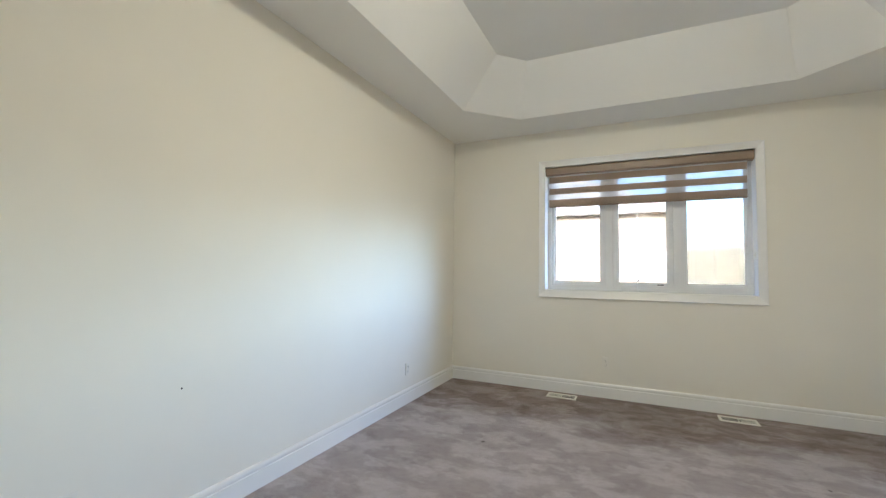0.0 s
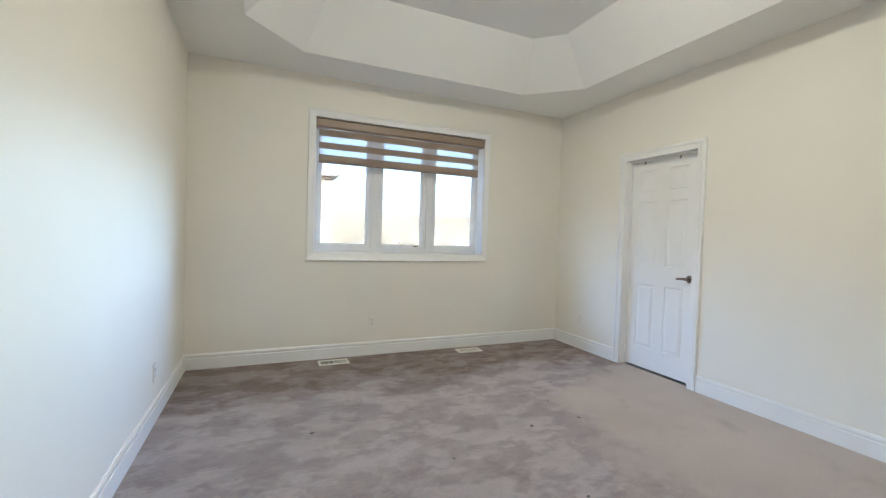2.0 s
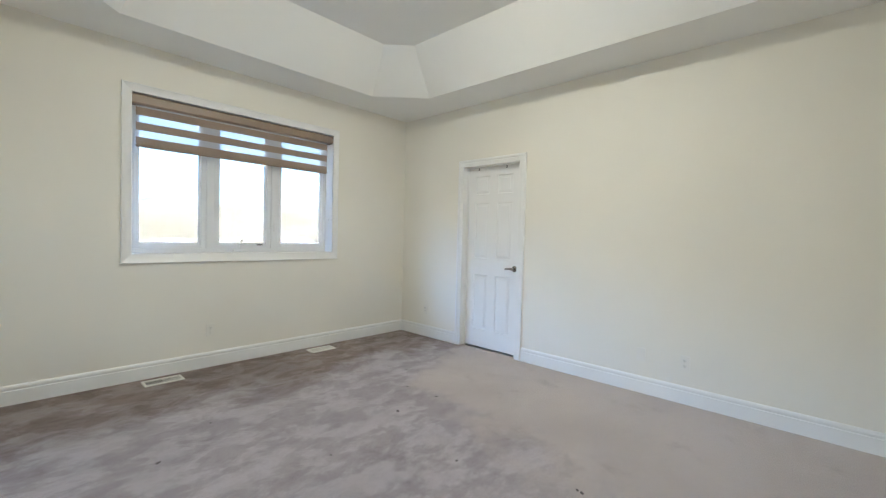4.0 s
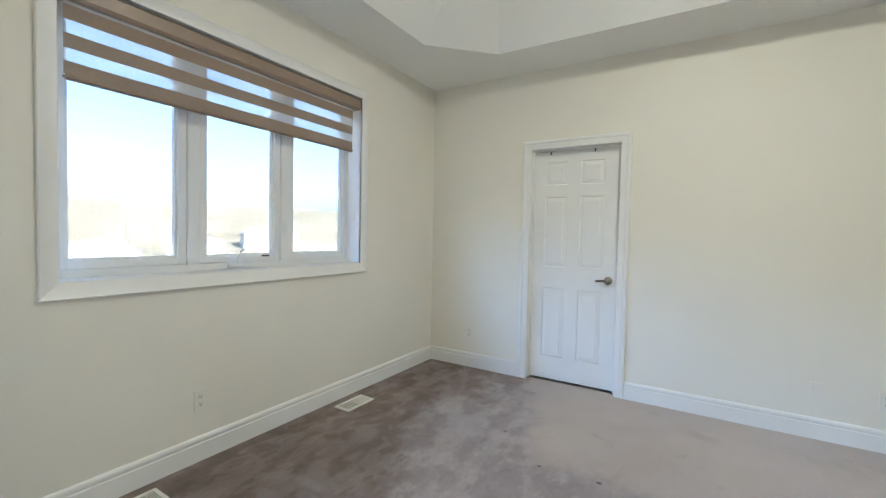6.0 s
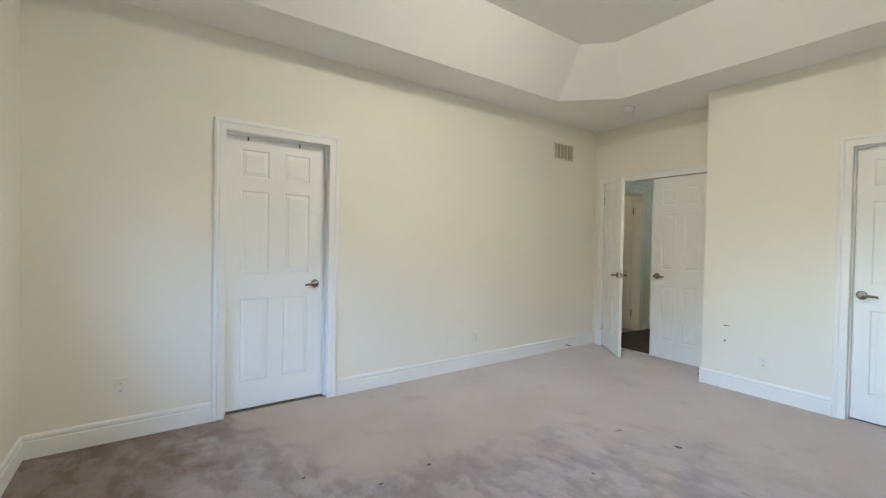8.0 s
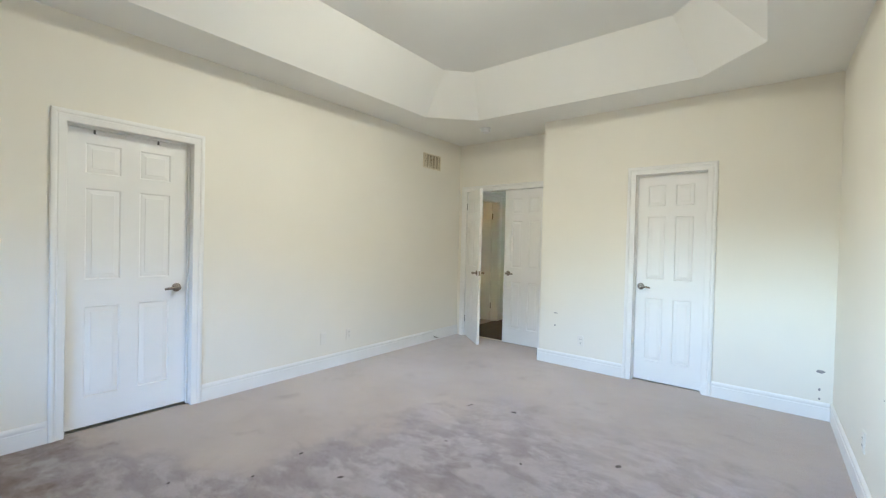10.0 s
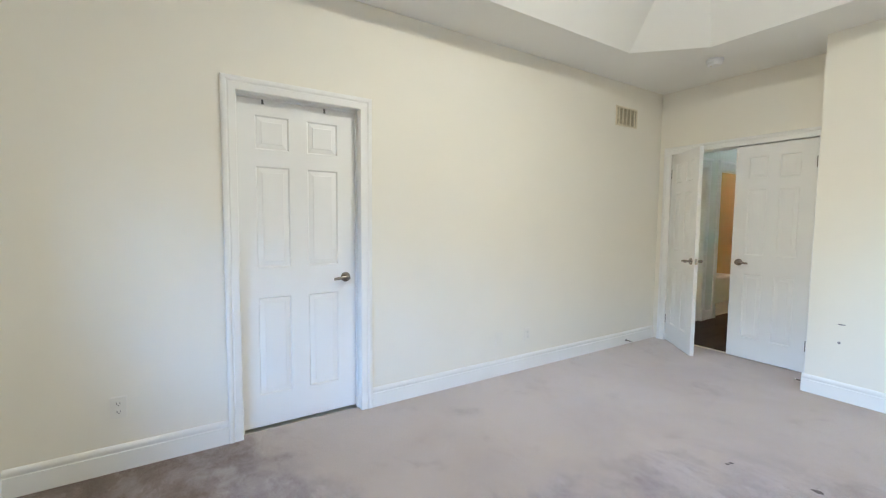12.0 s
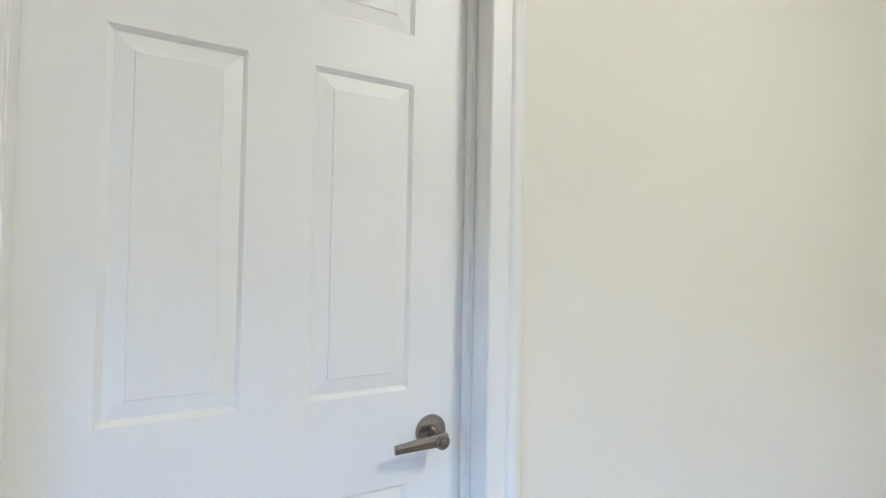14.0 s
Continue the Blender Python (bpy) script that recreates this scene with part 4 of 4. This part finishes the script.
def ceiling_lamp(name, m, glass, label, k=1.0):
    """A flush ceiling lamp: metal mount and a shallow lit glass bowl."""
    e = empty(name, m, label, "ceiling lamp")
    bm = bmesh.new()
    lathe(bm, [(0.155 * k, 0), (0.155 * k, 0.018), (0.145 * k, 0.026)], 40)
    bmesh.ops.rotate(bm, verts=bm.verts, cent=(0, 0, 0), matrix=Matrix.Rotation(radians(-90), 3, "X"))
    part("mount", bm, NICKEL, e, smooth=True)
    bm = bmesh.new()
    lathe(bm, [(0.142 * k, 0.026), (0.130 * k, 0.055), (0.090 * k, 0.080), (0.035 * k, 0.092), (0.002, 0.093)], 40)
    bmesh.ops.rotate(bm, verts=bm.verts, cent=(0, 0, 0), matrix=Matrix.Rotation(radians(-90), 3, "X"))
    part("shade", bm, glass, e, "lit glass bowl", smooth=True)
    return e


ceiling_lamp("bath_ceiling_lamp", pose(2.85, -2.4, 2.73), lamp_glass("amber_lamp_glass", (1.0, 0.72, 0.40), 0.40), "warm lit flush ceiling lamp in the bathroom")
# Unseen fill lamp, added to brighten the hall beyond the double door.
ceiling_lamp("hall_fill_lamp", pose(1.25, -1.6, 2.73), lamp_glass("hall_fill_glass", (0.96, 1.0, 0.86), 0.33), "unseen fill lamp added under the hall ceiling")
# Another added lamp out of view, warming the side room's open door.
ceiling_lamp("side_room_fill_lamp", pose(3.3, -0.4, 2.73), lamp_glass("side_room_fill_glass", (1.0, 0.62, 0.28), 0.5), "unseen warm fill lamp added under the side room ceiling")
ceiling_lamp("bedroom_ceiling_lamp", pose(0.018, 3.17, H + 0.385), lamp_glass("warm_lamp_glass", (1.0, 0.86, 0.63), 1.3), "warm lit flush ceiling lamp in the tray", 1.32)


def bathtub(x0, x1, y0, y1, z1):
    """A built-in tub: apron, rolled rim and a sunken basin."""
    e = empty("bathtub", pose(x0, y0, -0.010), "built-in white bathtub along the tan wall", "bathtub")
    w, d, h = x1 - x0, y1 - y0, z1
    bm = bmesh.new()
    loops = []
    for ins, z in ((0.0, 0.0), (0.0, h - 0.02), (0.02, h), (0.07, h), (0.09, h - 0.03), (0.15, 0.12), (0.2, 0.09)):
        loops.append([bm.verts.new(p) for p in ((ins, ins, z), (w - ins, ins, z), (w - ins, d - ins, z), (ins, d - ins, z))])
    for a, b in zip(loops, loops[1:]):
        for k in range(4):
            bm.faces.new((a[k], a[(k + 1) % 4], b[(k + 1) % 4], b[k]))
    bm.faces.new(loops[-1])
    part("basin", bm, PLASTIC, e)
    block("overflow_plate", 0.10, 0.115, d / 2 - 0.035, d / 2 + 0.035, h - 0.14, h - 0.07, NICKEL, e, 0.004)


bathtub(2.62, 3.345, -3.40, -1.75, 0.42)

# ---- outdoors ----
def land(x, y):
    """Height of the land: level round the houses, a shallow dip, then rising to a far ridge."""
    r = math.hypot(x, y)
    d = min(1.0, max(0.0, (r - 30) / 35)) * min(1.0, max(0.0, (190 - r) / 70))
    f = min(1.0, max(0.0, (r - 90) / 480))
    return -3.2 - 6.0 * d * d * (3 - 2 * d) + 31 * f * f * (3 - 2 * f) + (4.5 * noise.noise((x * 0.006, y * 0.006, 0.4)) + 1.5 * noise.noise((x * 0.02, y * 0.02, 1.7))) * f


bm = bmesh.new()
RADII = (20, 30, 38, 46, 56, 66, 90, 125, 165, 210, 260, 315, 375, 440, 510, 570, 640, 900, 3000)
rings = [[bm.verts.new((r * math.cos(2 * math.pi * i / 96), r * math.sin(2 * math.pi * i / 96), land(r * math.cos(2 * math.pi * i / 96), r * math.sin(2 * math.pi * i / 96)))) for i in range(96)] for r in RADII]
for a, b in zip(rings, rings[1:]):
    for i in range(96):
        bm.faces.new((a[i], a[(i + 1) % 96], b[(i + 1) % 96], b[i]))
bm.faces.new(rings[0])
tagged(part("ground", bm, FIELD, smooth=True), "dry pale grass field rising to a far ridge", "field", kind="structure")


def gable_house(name, m, w, d, h, rise, wall_mat, label, brick=False):
    """A two-storey house: front at y = 0 towards -y, x centred, on the ground at z = 0."""
    e = empty(name, m, label, "house")
    boxes("wall", [(-w / 2, w / 2, 0, d, 0, h)], wall_mat, e)
    bm = bmesh.new()
    o = 0.4
    v = [bm.verts.new(p) for p in ((-w / 2 - o, -o, h), (w / 2 + o, -o, h), (w / 2 + o, d + o, h), (-w / 2 - o, d + o, h), (-w / 2 + w * 0.25, d / 2, h + rise), (w / 2 - w * 0.25, d / 2, h + rise))]
    for f in ((0, 1, 5, 4), (1, 2, 5), (2, 3, 4, 5), (3, 0, 4), (0, 3, 2, 1)):
        bm.faces.new([v[i] for i in f])
    part("roof", bm, ROOF, e)
    for fz in (0.9, 3.7):
        if fz + 1.3 > h:
            continue
        for fx in (-0.3, 0.05, 0.33):
            win = boxes("window", [(fx * w - 0.62, fx * w + 0.62, -0.05, 0.0, fz - 0.02, fz + 1.32)], SIDING, e)
            boxes("pane", [(fx * w - 0.55, fx * w + 0.55, -0.06, -0.05, fz + 0.05, fz + 1.25)], FAR_GLASS, win)
    return e


# the near neighbour: brick wall, eave, gutter pipe, window
nb = empty("neighbour_house", pose(0, 0, -3.2), "pale brick neighbouring house with a deep eave", "house")
NY = 17.4
# The wall's far west stretch is unseen, lengthened to block sky light.
boxes("wall", [(-24, 0.95, NY, NY + 11, 0, 6.55)], BRICK, nb)
# Unseen wing, added to keep low north-west sky off the east wall.
boxes("sky_block_wall", [(-24, -4.6, 9.2, NY - 0.3, 0, 6.55)], BRICK, nb)
bm = bmesh.new()
v = [bm.verts.new(p) for p in ((-24.3, 8.9, 6.6), (-4.3, 8.9, 6.6), (-4.3, NY - 0.3, 6.6), (-24.3, NY - 0.3, 6.6), (-21, 13.3, 8.9), (-7.6, 13.3, 8.9))]
for f in ((0, 1, 5, 4), (1, 2, 5), (2, 3, 4, 5), (3, 0, 4), (0, 3, 2, 1)):
    bm.faces.new([v[i] for i in f])
part("sky_block_roof", bm, ROOF, nb)
bm = bmesh.new()
v = [bm.verts.new(p) for p in ((-24.3, NY - 0.25, 6.80), (1.2, NY - 0.25, 6.80), (1.2, NY + 11.4, 6.80), (-24.3, NY + 11.4, 6.80), (-19.0, NY + 5.5, 9.6), (-3.6, NY + 5.5, 9.6))]
for f in ((0, 1, 5, 4), (1, 2, 5), (2, 3, 4, 5), (3, 0, 4)):
    bm.faces.new([v[i] for i in f])
part("roof", bm, ROOF, nb)
boxes("soffit", [(-24.25, 1.15, NY - 0.22, NY + 11.3, 6.56, 6.62)], SOFFIT, nb)
boxes("fascia", [(-24.3, 1.2, NY - 0.27, NY - 0.23, 6.60, 6.80), (1.16, 1.2, NY - 0.23, NY + 11.4, 6.60, 6.80)], SOFFIT, nb)
bm = bmesh.new()
for a, b in (((0.04, NY - 0.22, 6.58), (0.04, NY - 0.045, 6.2)), ((0.04, NY - 0.045, 6.22), (0.04, NY - 0.045, 0.1))):
    va, vb = Vector(a), Vector(b)
    q = (vb - va).to_track_quat("Z", "Y").to_matrix().to_4x4()
    bmesh.ops.create_cone(bm, cap_ends=True, segments=10, radius1=0.042, radius2=0.042, depth=(vb - va).length, matrix=Matrix.Translation((va + vb) / 2) @ q)
part("downspout", bm, VINYL, nb, "pale gutter downspout", smooth=True)
boxes("stone_band", [(0.42, 0.952, NY - 0.03, NY, 4.68, 4.84)], SIDING, nb, "pale stone band")
for wx, wz in ((-6.0, 3.6), (-14.0, 3.6)):
    win = boxes("window", [(wx - 0.45, wx + 0.40, NY - 0.06, NY, wz, wz + 1.3)], SIDING, nb)
    boxes("pane", [(wx - 0.38, wx + 0.33, NY - 0.07, NY - 0.06, wz + 0.07, wz + 1.23)], FAR_GLASS, win)

rnd = random.Random(5)
for hx, hy, w, d, h, rise, tan in ((10, 62, 9, 9, 5.2, 2.6, 0), (20, 74, 10, 9, 5.4, 2.4, 1), (5, 88, 10, 9, 5.4, 2.6, 0), (29, 86, 10, 9, 5.4, 2.4, 0), (15, 98, 11, 9, 5.6, 2.6, 0),
                                   (37, 108, 11, 9, 5.6, 2.5, 1), (25, 116, 11, 9, 5.6, 2.6, 0), (3, 120, 11, 9, 5.6, 2.4, 1), (3, 176, 12, 9, 6.2, 2.4, 0), (-22, 168, 11, 9, 6.0, 2.6, 1),
                                   (62, 118, 11, 9, 5.8, 2.5, 0), (84, 126, 12, 9, 5.8, 2.4, 0)):
    far = gable_house("distant_house", pose(hx, hy, land(hx, hy) - 0.3, 0, 0, rnd.uniform(-30, 30)), w, d, h, rise, SIDING_TAN if tan else SIDING, "tan two-storey house across the field" if tan else "pale two-storey house across the field")
    far["group"] = "houses across the field"

bm = bmesh.new()
prev = None
for i in range(121):
    a = radians(-60 + 200 * i / 120)
    hgt = 37 + 4 * noise.noise((i * 0.13, 0.3, 0)) + 5 * noise.noise((i * 0.41, 2.3, 0))
    row = [bm.verts.new((r * math.sin(a), r * math.cos(a), -3.2 + z)) for r, z in ((575, 22), (600, hgt), (700, hgt * 1.05), (760, 15))]
    if prev:
        for k in range(3):
            bm.faces.new((prev[k], row[k], row[k + 1], prev[k + 1]))
    prev = row
tagged(part("backdrop", bm, HILL, smooth=True), "low wooded ridge along the horizon, haze painted into its colour", "hills", kind="structure")


for x, y in ((58, 86), (75, 92), (95, 100), (118, 112)):
    x, y = x * 2.2, y * 2.2
    pole = empty("utility_pole", pose(x, y, land(x, y)), "dark wooden utility pole in the field", "pole", group="utility poles")
    bm = bmesh.new()
    bmesh.ops.create_cone(bm, cap_ends=True, segments=8, radius1=0.16, radius2=0.11, depth=7, matrix=Matrix.Translation((0, 0, 3.5)))
    part("post", bm, BARK, pole)
    block("crossarm", -0.9, 0.9, -0.08, 0.08, 6.3, 6.5, BARK, pole)

# ---- hall planks, the pieces of its floor ----
hall = bpy.data.objects["hall_floor"]
pm = None
for i in range(15):
    for j in range(3):
        if pm is None:
            bm = bmesh.new()
            add_box(bm, 0, 0.119, 0, 1.197, 0, 0.012)
            pm = part("plank", bm, PLANK, hall)
            ob = pm
        else:
            ob = new("plank", pm.data)
            ob.parent = hall
        ob.location = (0.33 + 0.121 * i, -3.45 + 1.2 * j + (0.05 if i % 2 else 0.0), -0.016)
